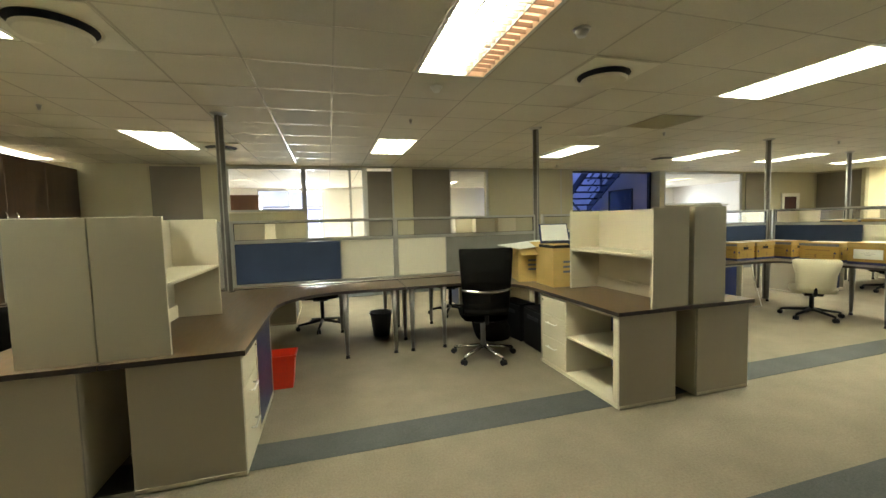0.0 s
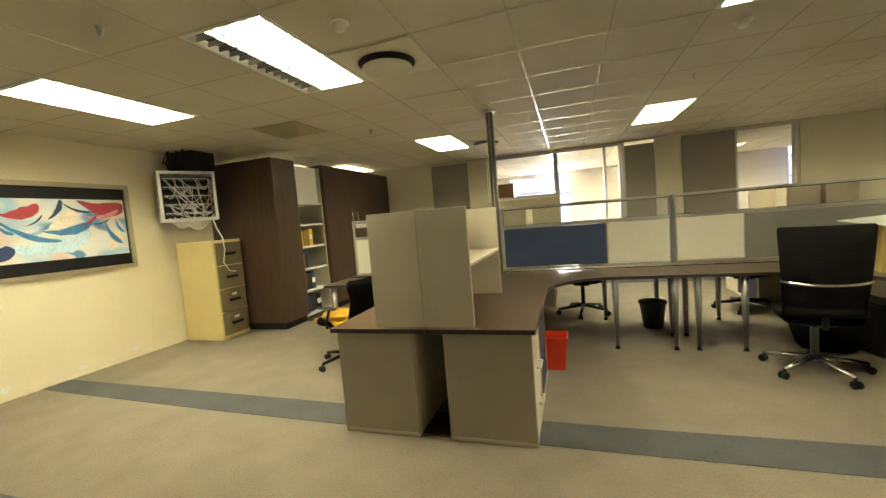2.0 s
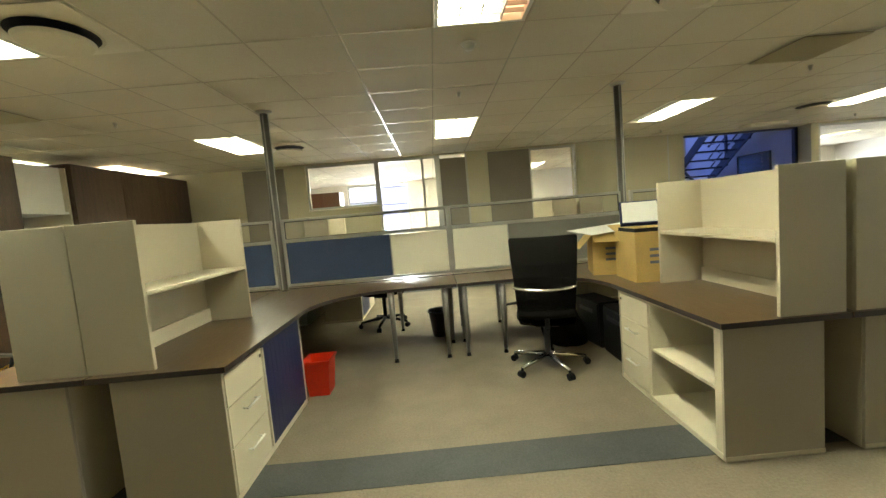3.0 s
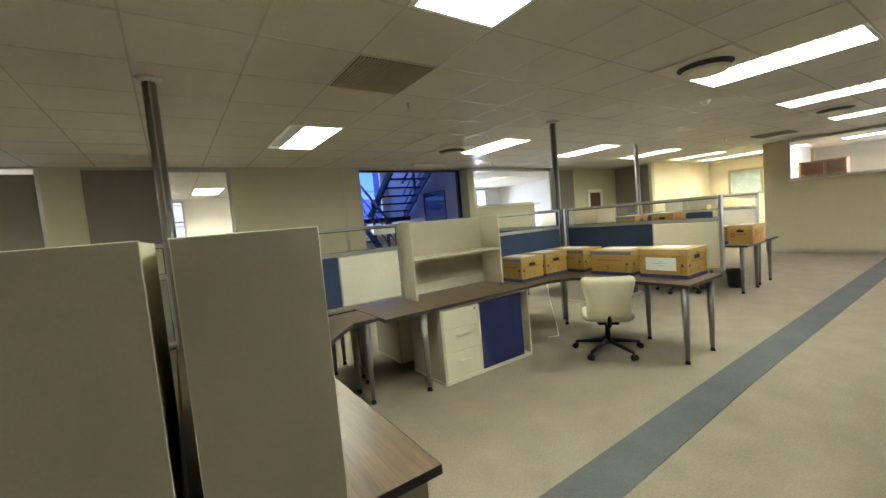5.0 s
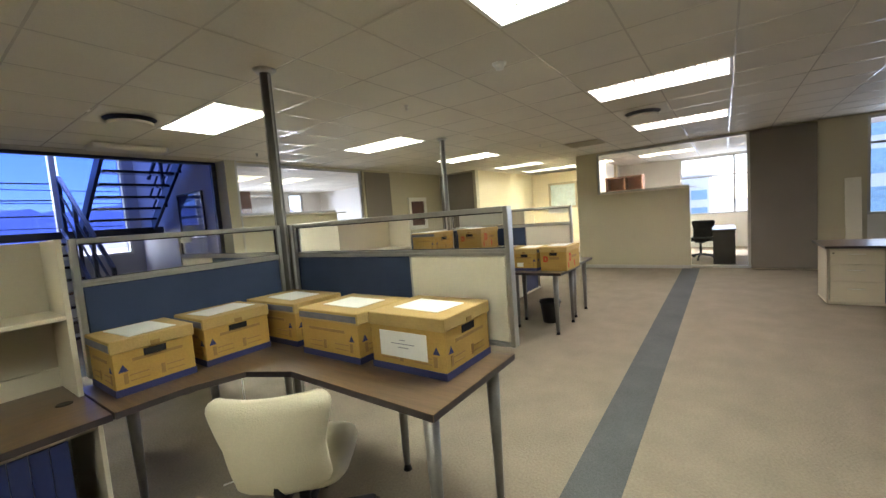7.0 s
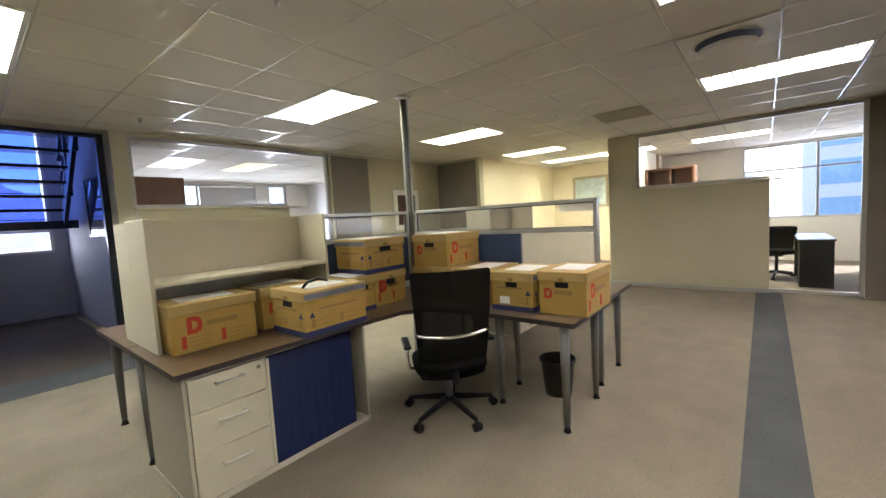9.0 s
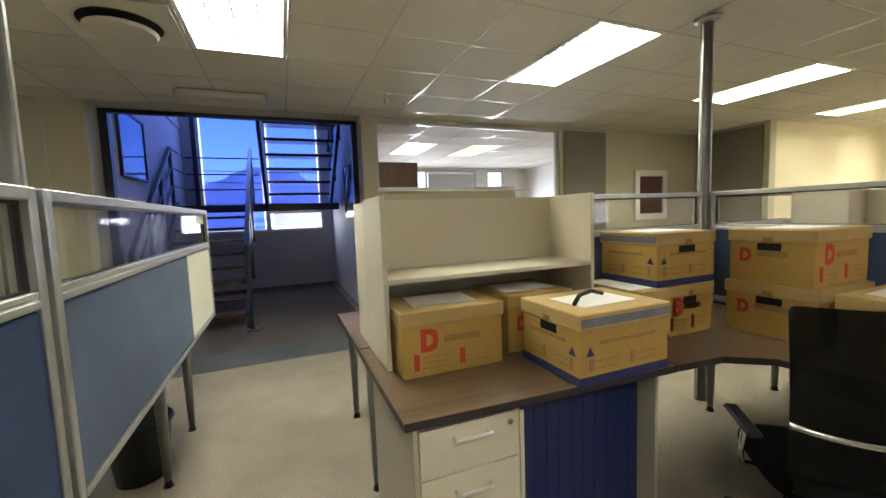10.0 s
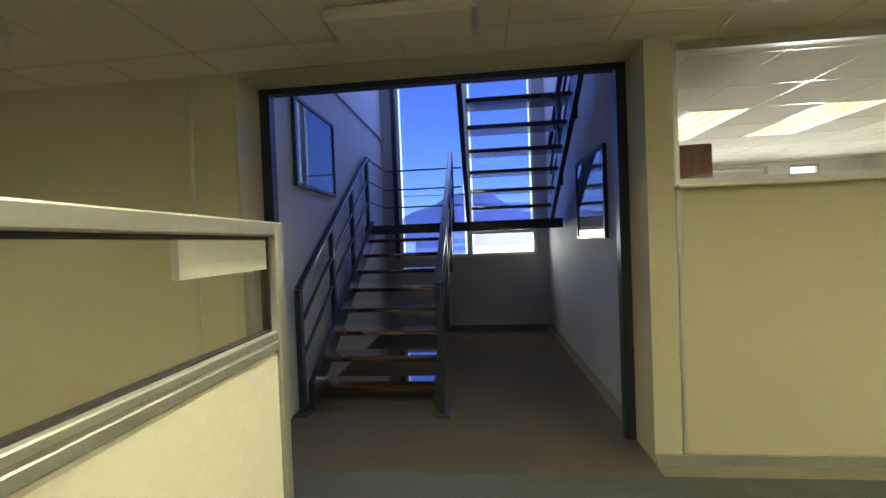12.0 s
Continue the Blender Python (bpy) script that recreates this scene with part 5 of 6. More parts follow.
YELLOWPAPER = mat("yellow_paper", (0.62, 0.48, 0.08), 0.8, var=0.15, bump=0.05)
rnd = random.Random(8)
for z0, n, lean in ((1.057, 17, 0.9), (1.267, 15, 0.35)):
    st = thing("paper_stack", 8.185, 5.93, z0, label="untidy stack of magazines and papers overhanging the shelf", category="paper stack", group="paper stacks on the shelf unit")
    z = 0.0005
    for k in range(n):
        t = rnd.choice((0.002, 0.004, 0.009))
        w, l = rnd.uniform(0.085, 0.105), rnd.uniform(0.13, 0.15)
        bm = bmesh.new()
        dy, turn = rnd.uniform(0.03, 0.075), rnd.uniform(-12, 12)
        box(bm, -w, w, -l, l, 0, t)
        bmesh.ops.subdivide_edges(bm, edges=[e for e in bm.edges if abs(e.verts[0].co.y - e.verts[1].co.y) > 0.1], cuts=5)
        for v in bm.verts:
            over = max(v.co.y - 0.05, 0)
            v.co.z -= lean * over * over * 3
        bm.transform(pose(0, dy, z, 0, 0, turn))
        part("sheet", bm, (PAPER, PAPER, YELLOWPAPER, PAPER, CARDGREY)[(k * 3 + n) % 5], st, local=True)
        z += t + 0.0006


# ---- bins ----
def bin_(x, y, material, label, h=0.30, r=0.15, square=True):
    ob = thing("waste_bin", x, y, 0, label=label, category="waste bin", group="waste bins")
    n = 4 if square else 20
    bm = bmesh.new()
    rings = []
    for rr, z in ((r * 0.74, 0.0), (r, h), (r * 1.08, h), (r * 1.08, h - 0.02), (r * 0.95, h - 0.012), (r * 0.70, 0.01)):
        rings.append([bm.verts.new((x + rr * (1.25 if square else 1) * math.cos(k * math.tau / n + math.pi / 4), y + rr * (1.25 if square else 1) * math.sin(k * math.tau / n + math.pi / 4), z)) for k in range(n)])
    for a, b in zip(rings, rings[1:]):
        for k in range(n):
            bm.faces.new((a[k], a[(k + 1) % n], b[(k + 1) % n], b[k]))
    bm.faces.new(rings[0][::-1])
    bm.faces.new(rings[-1])
    part("bucket", bm, material, ob, smooth=not square)
    return ob


bin_(-0.36, 3.80, REDPLASTIC, "bright red square plastic waste bin by the cabinet", 0.30, 0.125)
bin_(0.68, 5.12, BINGREY, "dark round waste bin under the desk", 0.30, 0.14, False)
bin_(6.83, 6.37, BINGREY, "black waste bin under the screen desk", 0.33, 0.16, False)
bin_(10.22, 4.02, BINGREY, "dark grey waste bin under the desk", 0.28, 0.13, False)

# black cases and bag added to darken under the desk at the second pole
case = thing("computer_tower", 2.35, 3.95, 0, label="black computer tower added to fill the dark under the desk", category="computer")
block("case", 2.20, 2.42, 3.70, 4.15, 0.0, 0.44, BLACK, case, c=0.008)
block("front_panel", 2.19, 2.20, 3.72, 4.13, 0.03, 0.42, BLACK, case)
block("drive_bay", 2.185, 2.19, 3.80, 4.05, 0.32, 0.36, BINGREY, case)
sec = copy_thing(case, pose(2.30, 4.47, 0, 0, 0, 8))
tagged(sec, "second black tower added to fill the dark under the desk")
bm = bmesh.new()
bmesh.ops.create_icosphere(bm, subdivisions=3, radius=0.24)
for v in bm.verts:
    v.co *= 0.9 + 0.35 * noise.noise(v.co * 5)
    v.co.z = max(v.co.z * 1.15, -0.17)
bag = part("black_bag", bm, BLACKMESH, smooth=True)
bag.matrix_basis = pose(1.92, 4.45, 0.17, 0, 0, 25)
tagged(bag, "black soft lump added to darken the corner under the desk", "bag")
cbl = part("cable", tube(bmesh.new(), [(6.30, 4.55, 0.008), (6.42, 4.50, 0.01), (6.52, 4.60, 0.10), (6.55, 4.70, 0.35), (6.60, 4.80, 0.68)], 0.005), WHITE, smooth=True)
tagged(cbl, "white cable trailing from under the desk to the carpet", "cable")

# ---- west end: filing cabinet, rack, cupboards, painting ----
fc = thing("filing_cabinet", -5.08, 4.57, 0, label="four-drawer steel filing cabinet, lamplight in its cream colour, olive drawers", category="filing cabinet")
block("body", -5.44, -4.78, 4.32, 4.80, 0.0, 1.385, CABYELLOW, fc, c=0.005)
for k in range(4):
    z0 = 0.06 + 0.325 * k
    d = block("drawer", -4.78, -4.758, 4.345, 4.775, z0, z0 + 0.312, CABBROWN, fc, c=0.003)
    block("handle", -4.758, -4.735, 4.47, 4.65, z0 + 0.135, z0 + 0.175, BLACK, d, "black recessed pull")
    block("label_holder", -4.758, -4.752, 4.52, 4.60, z0 + 0.215, z0 + 0.25, PAPER if k < 2 else ALUDARK, d, "card label holder")

rack = thing("network_rack", -5.0, 4.25, 1.68, 58, label="wall-mounted network rack with tangled white patch cables", category="network rack")
W2, H2 = 0.33, 0.66
for a in ((-W2, -W2 + 0.035, -0.30, 0, 0, H2), (W2 - 0.035, W2, -0.30, 0, 0, H2), (-W2 + 0.035, W2 - 0.035, -0.30, 0, 0, 0.035), (-W2 + 0.035, W2 - 0.035, -0.30, 0, H2 - 0.035, H2)):
    bm = box(bmesh.new(), a[0], a[1], -a[3], -a[2], a[4], a[5])
    part("rack_frame", bm, WHITE, rack, local=True)
part("back_plate", box(bmesh.new(), -W2 + 0.035, W2 - 0.035, 0.25, 0.29, 0.035, H2 - 0.035), BLACK, rack, local=True)
rnd = random.Random(11)
for k in range(5):
    z = 0.08 + k * 0.115
    pp = part("patch_panel", box(bmesh.new(), -W2 + 0.04, W2 - 0.04, 0.02, 0.06, z, z + 0.05), BINGREY, rack, local=True)
    for n in range(20):
        part("port", box(bmesh.new(), -0.27 + n * 0.027, -0.27 + n * 0.027 + 0.016, 0.012, 0.02, z + 0.015, z + 0.033), WHITE, pp, local=True)
for k in range(34):
    x0, x1 = rnd.uniform(-0.27, 0.27), rnd.uniform(-0.27, 0.27)
    z0, z1 = 0.10 + 0.115 * rnd.randrange(5), 0.10 + 0.115 * rnd.randrange(5)
    dip = rnd.uniform(0.03, 0.16)
    pts = []
    for n in range(8):
        f = n / 7
        pts.append((x0 + (x1 - x0) * f, 0.012 - 0.09 * math.sin(math.pi * f) * rnd.uniform(0.8, 1.1), z0 + (z1 - z0) * f - dip * math.sin(math.pi * f)))
    part("patch_cable", tube(bmesh.new(), pts, 0.0045, 5), YELLOW if k == 3 else WHITE, rack, local=True, smooth=True)
for x0, x1, dip in ((-0.25, 0.02, 0.10), (-0.12, 0.24, 0.13), (-0.2, 0.15, 0.07)):
    pts = [(x0 + (x1 - x0) * n / 9, -0.04, 0.05 - (dip + 0.05) * math.sin(math.pi * n / 9)) for n in range(10)]
    part("patch_cable", tube(bmesh.new(), pts, 0.006, 6), WHITE, rack, local=True, smooth=True)
drop = part("cable", tube(bmesh.new(), [(-4.83, 4.42, 1.70), (-4.80, 4.44, 1.55), (-4.74, 4.46, 1.42), (-4.735, 4.47, 1.25), (-4.73, 4.42, 1.08), (-4.725, 4.50, 0.95), (-4.72, 4.60, 0.93)], 0.008), WHITE, smooth=True)
tagged(drop, "white cable hanging from the rack over the filing cabinet", "cable")
trunk = thing("cable_trunking", -5.3, 4.5, 2.3, label="black bundle of cables rising from the rack into the ceiling", category="cable bundle")
part("duct", box(bmesh.new(), -5.45, -5.0, 4.35, 4.75, 2.36, CEIL - 0.004, 0.02), BLACK, trunk)
rnd = random.Random(4)
for k in range(14):
    x, y = rnd.uniform(-5.4, -5.0), rnd.uniform(4.25, 4.6)
    part("cable", tube(bmesh.new(), [(x, y, CEIL - 0.005), (x + rnd.uniform(-.1, .1), y - 0.04, 2.5), (x + rnd.uniform(-.1, .1), y + 0.03, 2.36)], 0.012, 6), BLACK, trunk)
part("bracket", box(bmesh.new(), -5.5, -5.0, 4.40, 4.46, 1.95, 2.02), BLACK, trunk)


def cupboard(x0, x1, y0, y1, z1, doors, label, handles=False):
    ob = thing("cupboard", (x0 + x1) / 2, (y0 + y1) / 2, 0, label=label, category="cupboard", group="dark veneer cupboards")
    block("body", x0, x1 - 0.022, y0, y1, 0.10, z1, WENGE, ob, c=0.003)
    block("plinth", x0 + 0.02, x1 - 0.05, y0 + 0.01, y1 - 0.01, 0.0, 0.10, BLACK, ob)
    n = len(doors) - 1
    for k, (a, b) in enumerate(zip(doors, doors[1:])):
        d = block("door", x1 - 0.021, x1, a + 0.002, b - 0.002, 0.105, z1 - 0.004, WENGE, ob, c=0.002)
        if handles:
            y = b - 0.10 if k % 2 == 0 else a + 0.10
            part("handle", tube(bmesh.new(), [(x1, y, 1.38), (x1 + 0.035, y, 1.42), (x1 + 0.045, y + 0.02, 1.56), (x1 + 0.035, y + 0.03, 1.68), (x1, y + 0.03, 1.72)], 0.008), CHROME, d, "curved chrome handle", smooth=True)
    return ob


cupboard(-5.35, -4.14, 4.87, 5.37, 2.50, (4.87, 5.37), "tall dark walnut-veneer cupboard on a black plinth")
cupboard(-4.85, -4.14, 6.10, 8.66, 2.52, (6.10, 6.98, 7.82, 8.66), "tall dark walnut-veneer cupboards with curved handles", True)
sh = thing("shelving_unit", -4.7, 5.8, 0, label="shelving between the cupboards, shade painted on its back, yellow folders", category="shelving")
# Olive back paints in the shade deep between the shelves.
block("back", -5.10, -5.08, 5.38, 6.09, 0.05, 2.46, CABBROWN, sh)
block("side", -5.08, -4.20, 5.380, 5.400, 0.05, 2.46, MELAMINE, sh)
block("side", -5.08, -4.20, 6.07, 6.09, 0.05, 2.46, MELAMINE, sh)
block("blind", -4.28, -4.26, 5.41, 6.06, 1.86, 2.46, WHITE, sh, "half-drawn pale shutter")
for z in (0.05, 0.42, 0.78, 1.14, 1.50, 1.84):
    block("shelf", -5.08, -4.22, 5.402, 6.068, z, z + 0.03, WHITE, sh)
rnd = random.Random(8)
for z, n, mats in ((1.17, 4, (YELLOW, YELLOW, OLIVE)), (0.81, 3, (OLIVE, YELLOW, BLUE)), (0.45, 4, (BLUE, OLIVE, BINGREY)), (0.08, 4, (BLACK, BLUE, BINGREY))):
    y = 5.42
    for k in range(n):
        w = rnd.uniform(0.07, 0.13)
        f = thing("file", -4.45, y + w / 2, z, label="upright office file on the shelving", category="file", group="files on the shelving")
        m = mats[k % len(mats)]
        block("cover", -4.60, -4.30, y, y + w, z, z + rnd.uniform(0.24, 0.31), m, f, c=0.003)
        if k % 3 == 0:
            block("spine_label", -4.30, -4.297, y + 0.012, y + w - 0.012, z + 0.10, z + 0.18, PAPER, f)
        y += w + rnd.uniform(0.002, 0.02)

# large abstract painting
ART = bpy.data.materials.new("abstract_painting")
ART.use_nodes = True
nt = ART.node_tree
bs = nt.nodes["Principled BSDF"]
bs.inputs["Roughness"].default_value = 0.35
tc, mp = nt.nodes.new("ShaderNodeTexCoord"), nt.nodes.new("ShaderNodeMapping")
mp.inputs["Scale"].default_value = (1, 1.3, 2.6)
mp.inputs["Rotation"].default_value = (0.5, 0, 0)
nt.links.new(tc.outputs["Object"], mp.inputs["Vector"])
layer = None
for n, (seed, sc, col, lo, hi) in enumerate(((3.1, 1.1, (0.36, 0.58, 0.72), 0.50, 0.68), (7.9, 1.0, (0.74, 0.54, 0.46), 0.56, 0.72), (5.5, 1.2, (0.10, 0.27, 0.47), 0.64, 0.72))):
    nz = nt.nodes.new("ShaderNodeTexNoise")
    nz.noise_dimensions = '4D'
    nz.inputs["W"].default_value = seed
    nz.inputs["Scale"].default_value = sc
    nz.inputs["Detail"].default_value = 0.6
    nz.inputs["Distortion"].default_value = 1.6
    nt.links.new(mp.outputs[0], nz.inputs["Vector"])
    mr = nt.nodes.new("ShaderNodeMapRange")
    mr.inputs["From Min"].default_value, mr.inputs["From Max"].default_value = lo, hi
    nt.links.new(nz.outputs[0], mr.inputs["Value"])
    mx = nt.nodes.new("ShaderNodeMix")
    mx.data_type = 'RGBA'
    mx.inputs[6].default_value = (0.70, 0.70, 0.64, 1)
    mx.inputs[7].default_value = (*col, 1)
    nt.links.new(mr.outputs[0], mx.inputs[0])
    if layer:
        nt.links.new(layer.outputs[2], mx.inputs[6])
    layer = mx
nt.links.new(layer.outputs[2], bs.inputs["Base Color"])
painting = picture("painting", 'x', -5.5, 1, 1.95, 3.80, 1.14, 2.17, GOLD, ART, "large abstract painting in red, blue and white, champagne frame", glazed=False, border=0.05, mount=BLACK)
PAINTS = [mat("oil_paint_" + n, c, 0.4, var=0.25, scale=6, fine=40, bump=0.1) for n, c in (("crimson", (0.42, 0.05, 0.06)), ("rose", (0.66, 0.27, 0.26)), ("navy", (0.02, 0.045, 0.12)), ("blue", (0.05, 0.22, 0.46)), ("peach", (0.80, 0.68, 0.53)), ("ice", (0.55, 0.72, 0.79)), ("black", (0.02, 0.02, 0.03)))]
rnd = random.Random(21)
for k, (u, v, ln, wd, ang, ink) in enumerate(((0.55, 0.18, 0.80, 0.16, 8, 5), (0.62, 0.58, 0.40, 0.16, 40, 4), (0.93, 0.22, 0.26, 0.12, 60, 4), (0.86, 0.85, 0.52, 0.15, -8, 0), (0.86, 0.70, 0.40, 0.05, 10, 1), (0.42, 0.77, 0.34, 0.11, 15, 0), (0.10, 0.62, 0.36, 0.15, 60, 1), (0.66, 0.46, 0.50, 0.09, 12, 3), (0.42, 0.42, 0.62, 0.05, -28, 3), (0.90, 0.36, 0.32, 0.05, -58, 3), (0.24, 0.14, 0.42, 0.14, -8, 2), (0.60, 0.82, 0.26, 0.05, 58, 2), (0.70, 0.83, 0.30, 0.03, -22, 2), (0.48, 0.63, 0.20, 0.016, 36, 6), (0.84, 0.58, 0.24, 0.014, 14, 6), (0.24, 0.60, 0.18, 0.014, -6, 6), (0.33, 0.50, 0.16, 0.03, -40, 3), (0.78, 0.62, 0.20, 0.03, 35, 0), (0.95, 0.52, 0.20, 0.03, -65, 3))):
    bm = bmesh.new()
    ca, sa = math.cos(radians(ang)), math.sin(radians(ang))
    rim = []
    for j in range(22):
        w = math.tau * j / 22
        p = math.cos(w) * ln / 2
        q = math.sin(w) * wd / 2 * (1 + 0.5 * math.cos(w)) * rnd.uniform(0.75, 1.2) + 0.12 * ln * math.cos(w) ** 2
        y, z = 2.03 + 1.69 * u + p * ca - q * sa, 1.34 + 0.63 * v + p * sa + q * ca
        rim.append(bm.verts.new((-5.4848 + 0.0004 * k, min(max(y, 2.03), 3.72), min(max(z, 1.335), 1.975))))
    bm.faces.new(rim)
    part("brush_stroke", bm, PAINTS[ink], painting)
for y, z, w, h in ((1.55, 0.09, 0.08, 0.03), (2.42, 0.11, 0.07, 0.035), (3.08, 0.085, 0.08, 0.03), (3.25, 0.125, 0.022, 0.015), (3.65, 0.115, 0.09, 0.04), (0.9, 0.09, 0.1, 0.03)):
    bm = bmesh.new()
    bm.faces.new([bm.verts.new((-5.4975, y + w * math.cos(j * math.tau / 16) * rnd.uniform(0.4, 1.1), max(z + h * math.sin(j * math.tau / 16) * rnd.uniform(0.4, 1.2), 0.062))) for j in range(16)])
    structure(part("plaster_patch", bm, WALLWHITE), "flaked paint showing pale plaster low on the wall", "plaster patch")
SMALLART = mat("small_reddish_print", (0.075, 0.022, 0.018), 0.5, var=0.6, scale=9, fine=20, bump=0)
MAPART = mat("pale_map_print", (0.50, 0.58, 0.55), 0.6, var=0.25, scale=3, fine=8, bump=0)
picture("picture", 'y', BACK, -1, 13.10, 13.83, 1.20, 2.02, WHITE, SMALLART, "dark reddish print in a broad pale frame on the rear wall", glazed=False, border=0.10)
picture("picture", 'x', 18.4, -1, 6.0, 6.95, 1.45, 2.30, GOLD, MAPART, "pale framed map on the alcove wall", border=0.07)

# ---- ceiling fittings ----


def air_diffuser(x, y):
    ob = thing("air_diffuser", x, y, CEIL, label="square ceiling plate with a round air diffuser", category="air diffuser", group="ceiling air diffusers")
    h = MOD / 2 - 0.012
    block("plate", x - h, x + h, y - h, y + h, CEIL - 0.010, CEIL - 0.005, PLATE, ob)
    # Flat black discs stand for the shaded gap above the hung disc.
    for nm, r0, r1, z0, z1, m in (("throat", 0.22, 0.20, CEIL - 0.014, CEIL - 0.0105, BLACK), ("ring", 0.235, 0.225, CEIL - 0.018, CEIL - 0.0145, TILE), ("throat_inner", 0.215, 0.215, CEIL - 0.02, CEIL - 0.0185, BLACK), ("disc", 0.175, 0.19, CEIL - 0.075, CEIL - 0.055, TILE)):
        part(nm, rod(bmesh.new(), (x, y, z0), (x, y, z1), r0, r1, 32), m, ob, smooth=False)


def cell(gx, gy):
    return GX + (gx + 0.5) * MOD, GY + (gy + 0.5) * MOD


for g in ((-4, 1), (2, 1), (9, 1), (9, 7), (16, 1), (-4, 7)):
    air_diffuser(*cell(*g))


def return_grille(x, y):
    ob = thing("return_air_grille", x, y, CEIL, label="grey egg-crate return air grille in the ceiling", category="air grille", group="return air grilles")
    h = MOD / 2 - 0.012
    block("backing", x - h, x + h, y - h, y + h, CEIL - 0.008, CEIL - 0.005, PANELGREY, ob)
    bm = bmesh.new()
    for k in range(24):
        o = -h + 2 * h * (k + 0.5) / 24
        box(bm, x + o - 0.004, x + o + 0.004, y - h, y + h, CEIL - 0.02, CEIL - 0.009)
    part("slats", bm, WALL, ob)


for g in ((5, 3), (19, 3), (-7, 3)):
    return_grille(*cell(*g))


def dome(x, y, nm, label, r, drop, m):
    ob = thing(nm, x, y, CEIL, label=label, category=nm.replace("_", " "), group=nm.replace("_", " ") + "s")
    part("base", rod(bmesh.new(), (x, y, CEIL - 0.015), (x, y, CEIL - 0.004), r, r * 1.05, 20), m, ob, smooth=True)
    part("head", rod(bmesh.new(), (x, y, CEIL - drop), (x, y, CEIL - 0.016), r * 0.55, r * 0.8, 16), m, ob, smooth=True)


for x, y in ((1.07, 3.60), (1.71, 2.36), (-1.42, 2.36), (8.3, 3.6)):
    dome(x, y, "smoke_detector", "round white smoke detector on the ceiling", 0.055, 0.05, WHITE)
for x, y in ((1.07, 4.76), (4.83, 4.80), (-2.6, 1.8), (-2.53, 4.86), (8.6, 4.83), (12.4, 4.87), (5.10, 8.05), (8.75, 7.96)):
    dome(x, y, "sprinkler", "small chrome sprinkler head in the ceiling", 0.022, 0.055, ALU)
em = thing("emergency_light", 7.2, 8.2, CEIL, label="slim white emergency light fitting on the ceiling", category="emergency light")
block("body", 6.82, 7.58, 8.06, 8.36, CEIL - 0.075, CEIL - 0.005, TILE, em, c=0.02)
block("end_cap", 7.58, 7.60, 8.08, 8.34, CEIL - 0.07, CEIL - 0.006, ALU, em)

# ---- east side ----
desk("long desk with a dark top beside the east wall", [(12.06, -2.2), (12.95, -2.2), (12.95, 1.14), (12.06, 1.14)], [(12.9, -2.1)], DESKTOPY)
cabinet('y', -1, 12.09, 0.02, 1.12, 0.55, (0.62, 1.12), (0.04, 0.61), cl)
cabinet('y', -1, 12.09, -1.12, 0.0, 0.55, (-0.5, 0.0), (-1.10, -0.52), cl)
wb = thing("leaning_board", 14.7, 0.33, 0, label="white board leaning against the east wall", category="board")
bm = box(bmesh.new(), -0.01, 0.01, -0.10, 0.10, 0, 1.6, 0.003)
bm.transform(pose(14.80, 0.36, 0, 0, 4.5, 0))
part("board", bm, WHITEBOARD, wb)
low = thing("wooden_table", 14.2, -0.6, 0, label="brown wooden table under the east window", category="table")
block("top", 13.8, 14.8, -1.6, -0.15, 0.72, 0.75, TREADWOOD, low, c=0.004)
for x in (13.85, 14.75):
    for y in (-1.55, -0.2):
        block("leg", x - 0.03, x + 0.03, y - 0.03, y + 0.03, 0, 0.72, TREADWOOD, low)
# glazed office: desk, shelf
od = thing("office_desk", 16.3, 2.2, 0, label="black office desk in the glazed office", category="desk")
block("top", 15.6, 17.1, 1.95, 2.38, 0.72, 0.75, EDGE, od, c=0.003)
block("pedestal", 15.62, 16.05, 1.97, 2.36, 0.0, 0.719, BLACK, od)
block("side", 17.04, 17.08, 1.97, 2.36, 0, 0.72, BLACK, od)
block("modesty_panel", 16.05, 17.04, 2.10, 2.12, 0.2, 0.72, BLACK, od)
os_ = thing("bookcase", 17.4, 4.4, 0, label="reddish wooden bookcase in the glazed office", category="bookcase")
RW = mat("reddish_wood_veneer", (0.19, 0.085, 0.045), 0.4, var=0.35, scale=3, fine=24, bump=0.03, stretch=(8, 8, 0.8))
for a in ((17.2, 17.6, 3.92, 3.96, 0, 2.2), (17.2, 17.6, 4.82, 4.86, 0, 2.2), (17.2, 17.6, 4.36, 4.39, 0.075, 2.17)):
    block("side", *a, RW, os_)
for z in (0.05, 0.5, 0.95, 1.4, 1.82, 2.17):
    block("shelf", 17.2, 17.58, 3.96, 4.82, z, z + 0.025, RW, os_)
block("back", 17.58, 17.6, 3.96, 4.82, 0.075, 2.17, RW, os_)


# ---- rear offices ----
def tall_cabinet(x0, x1, y0, y1, z1, label):
    ob = thing("tall_cabinet", (x0 + x1) / 2, (y0 + y1) / 2, 0, label=label, category="cabinet", group="tall cabinets in the rear offices")
    block("body", x0, x1, y0 + 0.02, y1, 0, z1, RW, ob, c=0.004)
    m = (x0 + x1) / 2
    for a, b in ((x0, m), (m, x1)):
        d = block("door", a + 0.002, b - 0.002, y0, y0 + 0.019, 0.06, z1 - 0.01, RW, ob)
        h = b - 0.05 if b == m else a + 0.03
        block("handle", h, h + 0.015, y0 - 0.02, y0, 0.95, 1.10, ALU, d)


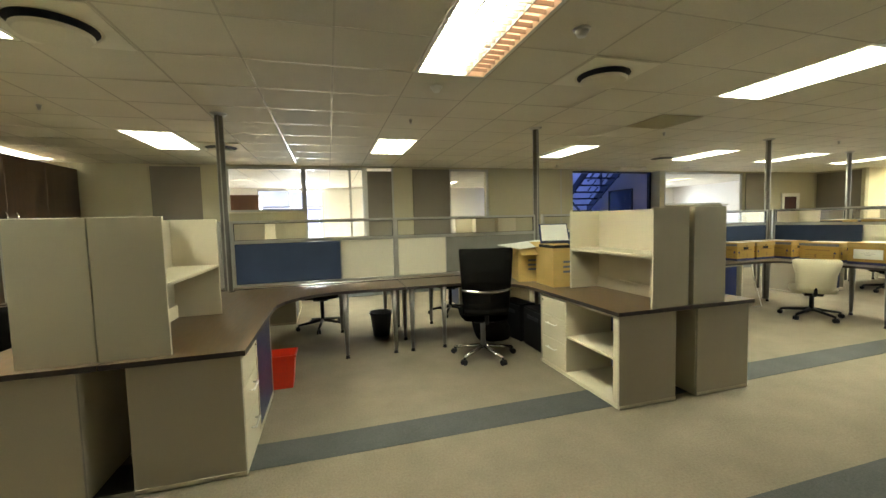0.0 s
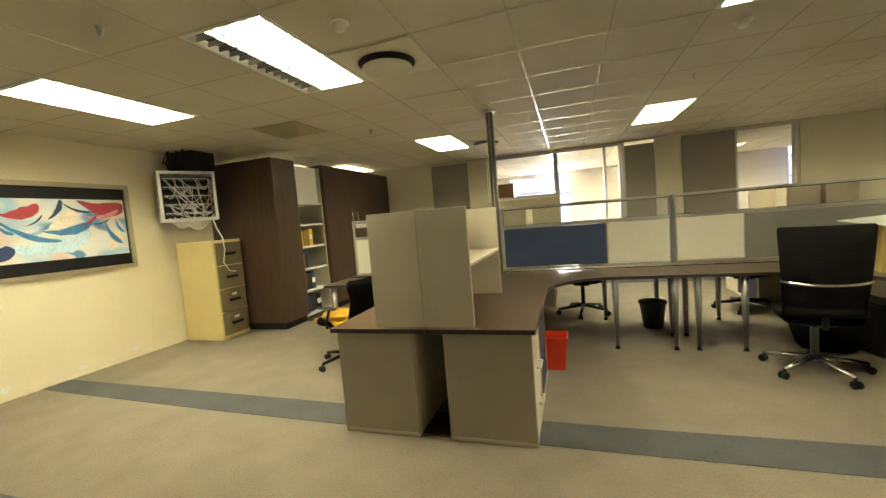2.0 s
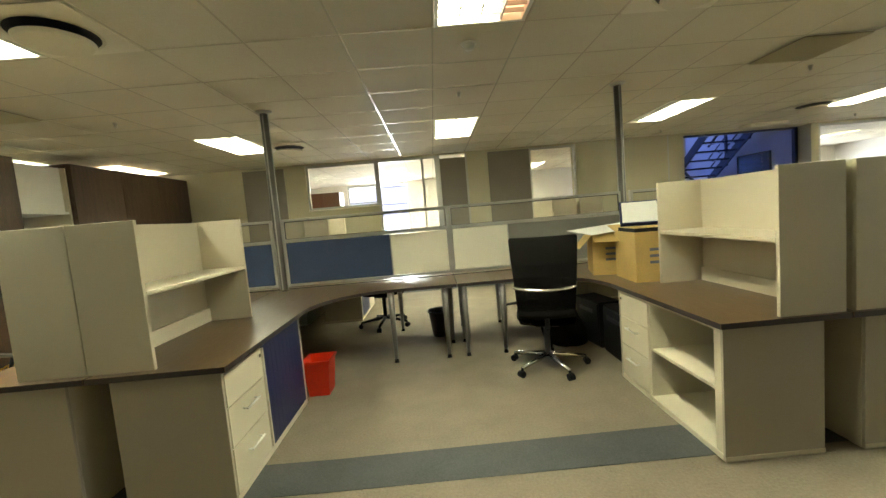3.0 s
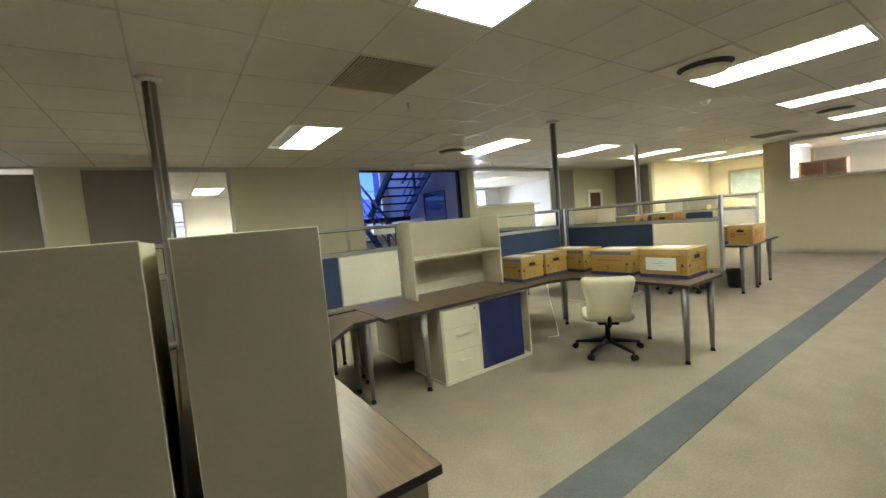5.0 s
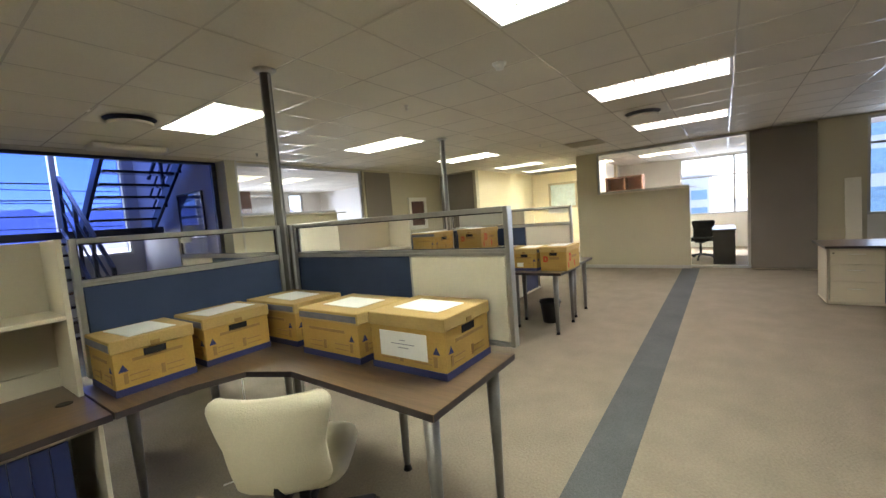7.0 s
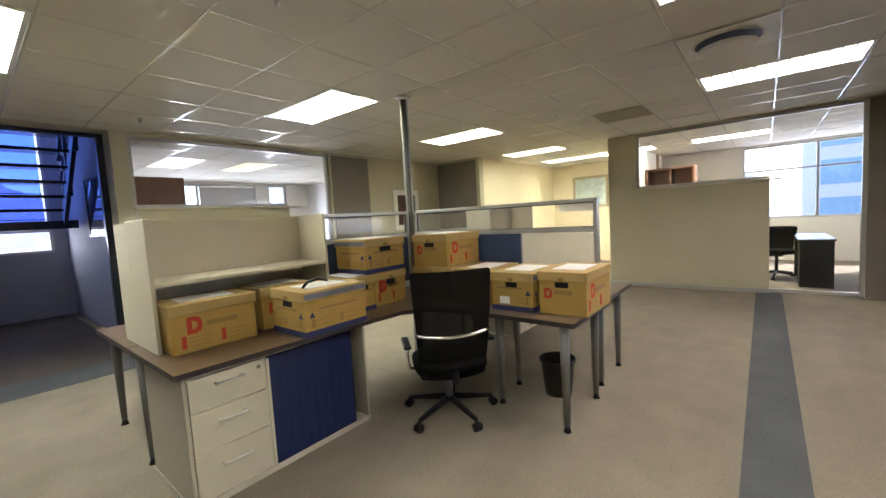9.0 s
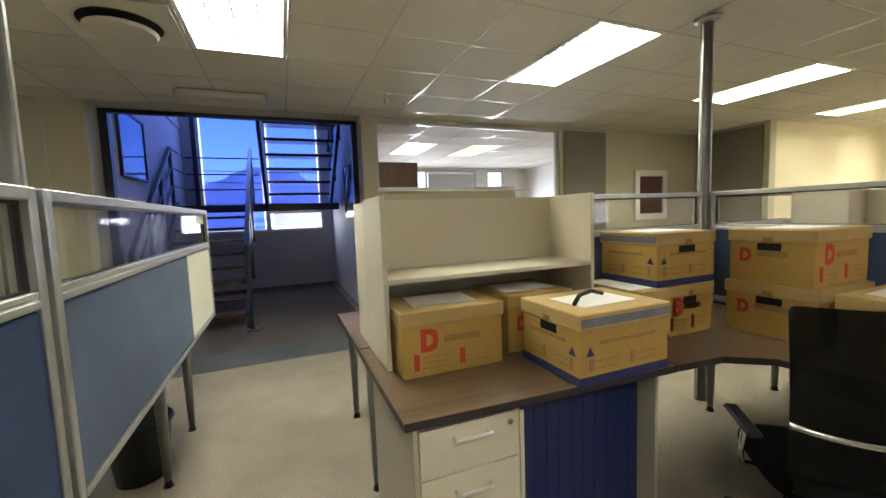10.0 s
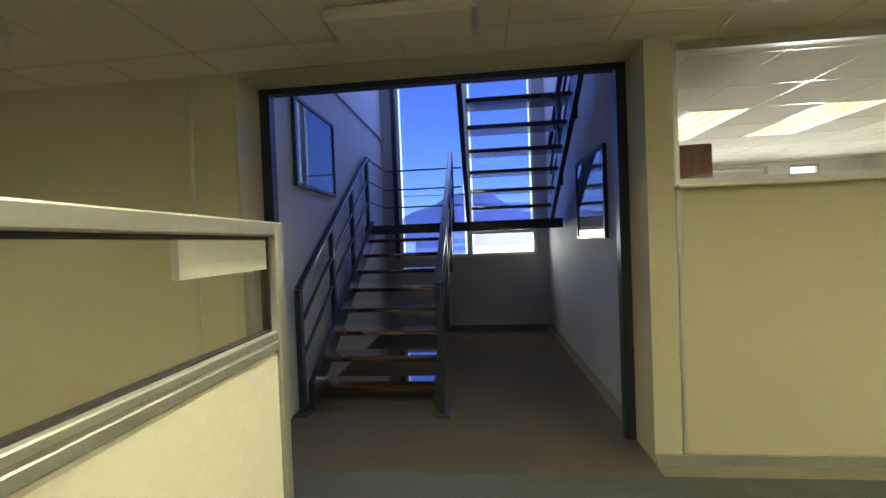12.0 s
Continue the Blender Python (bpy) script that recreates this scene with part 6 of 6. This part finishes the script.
tall_cabinet(-2.05, -1.35, 9.5, 9.95, 2.12, "dark brown tall cabinet behind the glazing")
tall_cabinet(8.95, 9.84, 10.2, 10.65, 2.30, "dark brown tall cabinet in the rear office")
for x, y in ((-0.9, 10.2), (3.4, 9.6)):
    d = thing("rear_desk", x, y, 0, label="cream desk in the rear office", category="desk", group="desks in the rear offices")
    block("top", x - 0.7, x + 0.7, y - 0.35, y + 0.35, 0.71, 0.74, MELAMINE, d, c=0.004)
    block("side", x - 0.68, x - 0.65, y - 0.33, y + 0.33, 0, 0.71, MELAMINE, d)
    block("side", x + 0.65, x + 0.68, y - 0.33, y + 0.33, 0, 0.71, MELAMINE, d)
TEAL = mat("teal_plastic_bag", (0.10, 0.30, 0.32), 0.4, var=0.3, scale=6, fine=30, bump=0.3)
rnd = random.Random(2)
for k in range(3):
    bm = bmesh.new()
    bmesh.ops.create_icosphere(bm, subdivisions=3, radius=0.17)
    for v in bm.verts:
        v.co *= 0.85 + 0.35 * noise.noise(v.co * 9 + Vector((k * 5, 0, 0)))
        v.co.z = max(v.co.z * 0.7, -0.08)
    bag = part("plastic_bag", bm, TEAL, smooth=True)
    bag.matrix_basis = pose(3.05 + 0.32 * k, 9.5 + 0.1 * (k % 2), 0.82, 0, 0, 40 * k)
    tagged(bag, "crumpled teal plastic bag on the rear desk", "bag", group="plastic bags")
open_carton(3.14, 3.58, 8.95, 9.25, 0.0, 0.34, 10, "cardboard carton on the floor behind the glazing", (('y-', -30), ('x-', -40)))

# ---- outdoors ----
structure(block("ground", -1500, 1500, -1500, 1500, -9.4, -9.2, ASPHALT), "pale paved ground far below the windows", "ground")


def building(x0, x1, y0, y1, z1, face, cols, rows, label, wallm=FACADE, paneh=1.6):
    ob = thing("building", (x0 + x1) / 2, (y0 + y1) / 2, -9.2, label=label, category="building")
    block("wall", x0, x1, y0, y1, -9.2, z1, wallm, ob)
    block("roof", x0 - 0.3, x1 + 0.3, y0 - 0.3, y1 + 0.3, z1, z1 + 0.4, FACADE, ob)
    for r in range(rows):
        z = z1 - 1.0 - (r + 1) * (paneh + 1.3)
        for c in range(cols):
            if face == 'y-':
                w = (x1 - x0) / cols
                block("window", x0 + w * (c + 0.12), x0 + w * (c + 0.88), y0 - 0.06, y0 - 0.01, z, z + paneh, FACADEGLASS, ob)
            else:
                w = (y1 - y0) / cols
                block("window", x0 - 0.06, x0 - 0.01, y0 + w * (c + 0.12), y0 + w * (c + 0.88), z, z + paneh, FACADEGLASS, ob)


building(62, 80, -40, -1, 22, 'x-', 10, 9, "tall office block with blue glazing across the street", FACADE, 2.4)
building(85, 100, 4, 22, 5, 'x-', 6, 4, "pale low office block")
building(-2, 5.2, 150, 165, 5.0, 'y-', 9, 3, "white block of flats in the distance")
building(-28, -12, 110, 125, 2.0, 'y-', 8, 3, "white block of flats in the distance")
bm = bmesh.new()
rnd = random.Random(6)
n = 90
ridge = []
for k in range(n + 1):
    x = -700 + 1400 * k / n
    hgt = 70 + 60 * math.exp(-((x + 30) / 120) ** 2) + 30 * noise.noise(Vector((x * 0.012, 0, 3))) + 10 * noise.noise(Vector((x * 0.05, 5, 3)))
    ridge.append((bm.verts.new((x, 900, -9.2)), bm.verts.new((x, 980, hgt * 0.55)), bm.verts.new((x, 1060, hgt))))
for a, b in zip(ridge, ridge[1:]):
    bm.faces.new((a[0], b[0], b[1], a[1]))
    bm.faces.new((a[1], b[1], b[2], a[2]))
structure(part("backdrop_hills", bm, HILL, smooth=True), "mountain ridge on the horizon, haze put into its colour", "hills")
pl = thing("power_line", 10, 40, -9.2, label="overhead power line on timber poles outside", category="power line")
for x in (-40, 60):
    part("utility_pole", rod(bmesh.new(), (x, 40, -9.2), (x, 40, 8), 0.16, 0.11, 10), TREADWOOD, pl)
for z in (5.2, 4.3, 2.6):
    part("wire", rod(bmesh.new(), (-40, 40, z + 1.0), (60, 40, z - 0.6), 0.03, n=6), BLACK, pl)
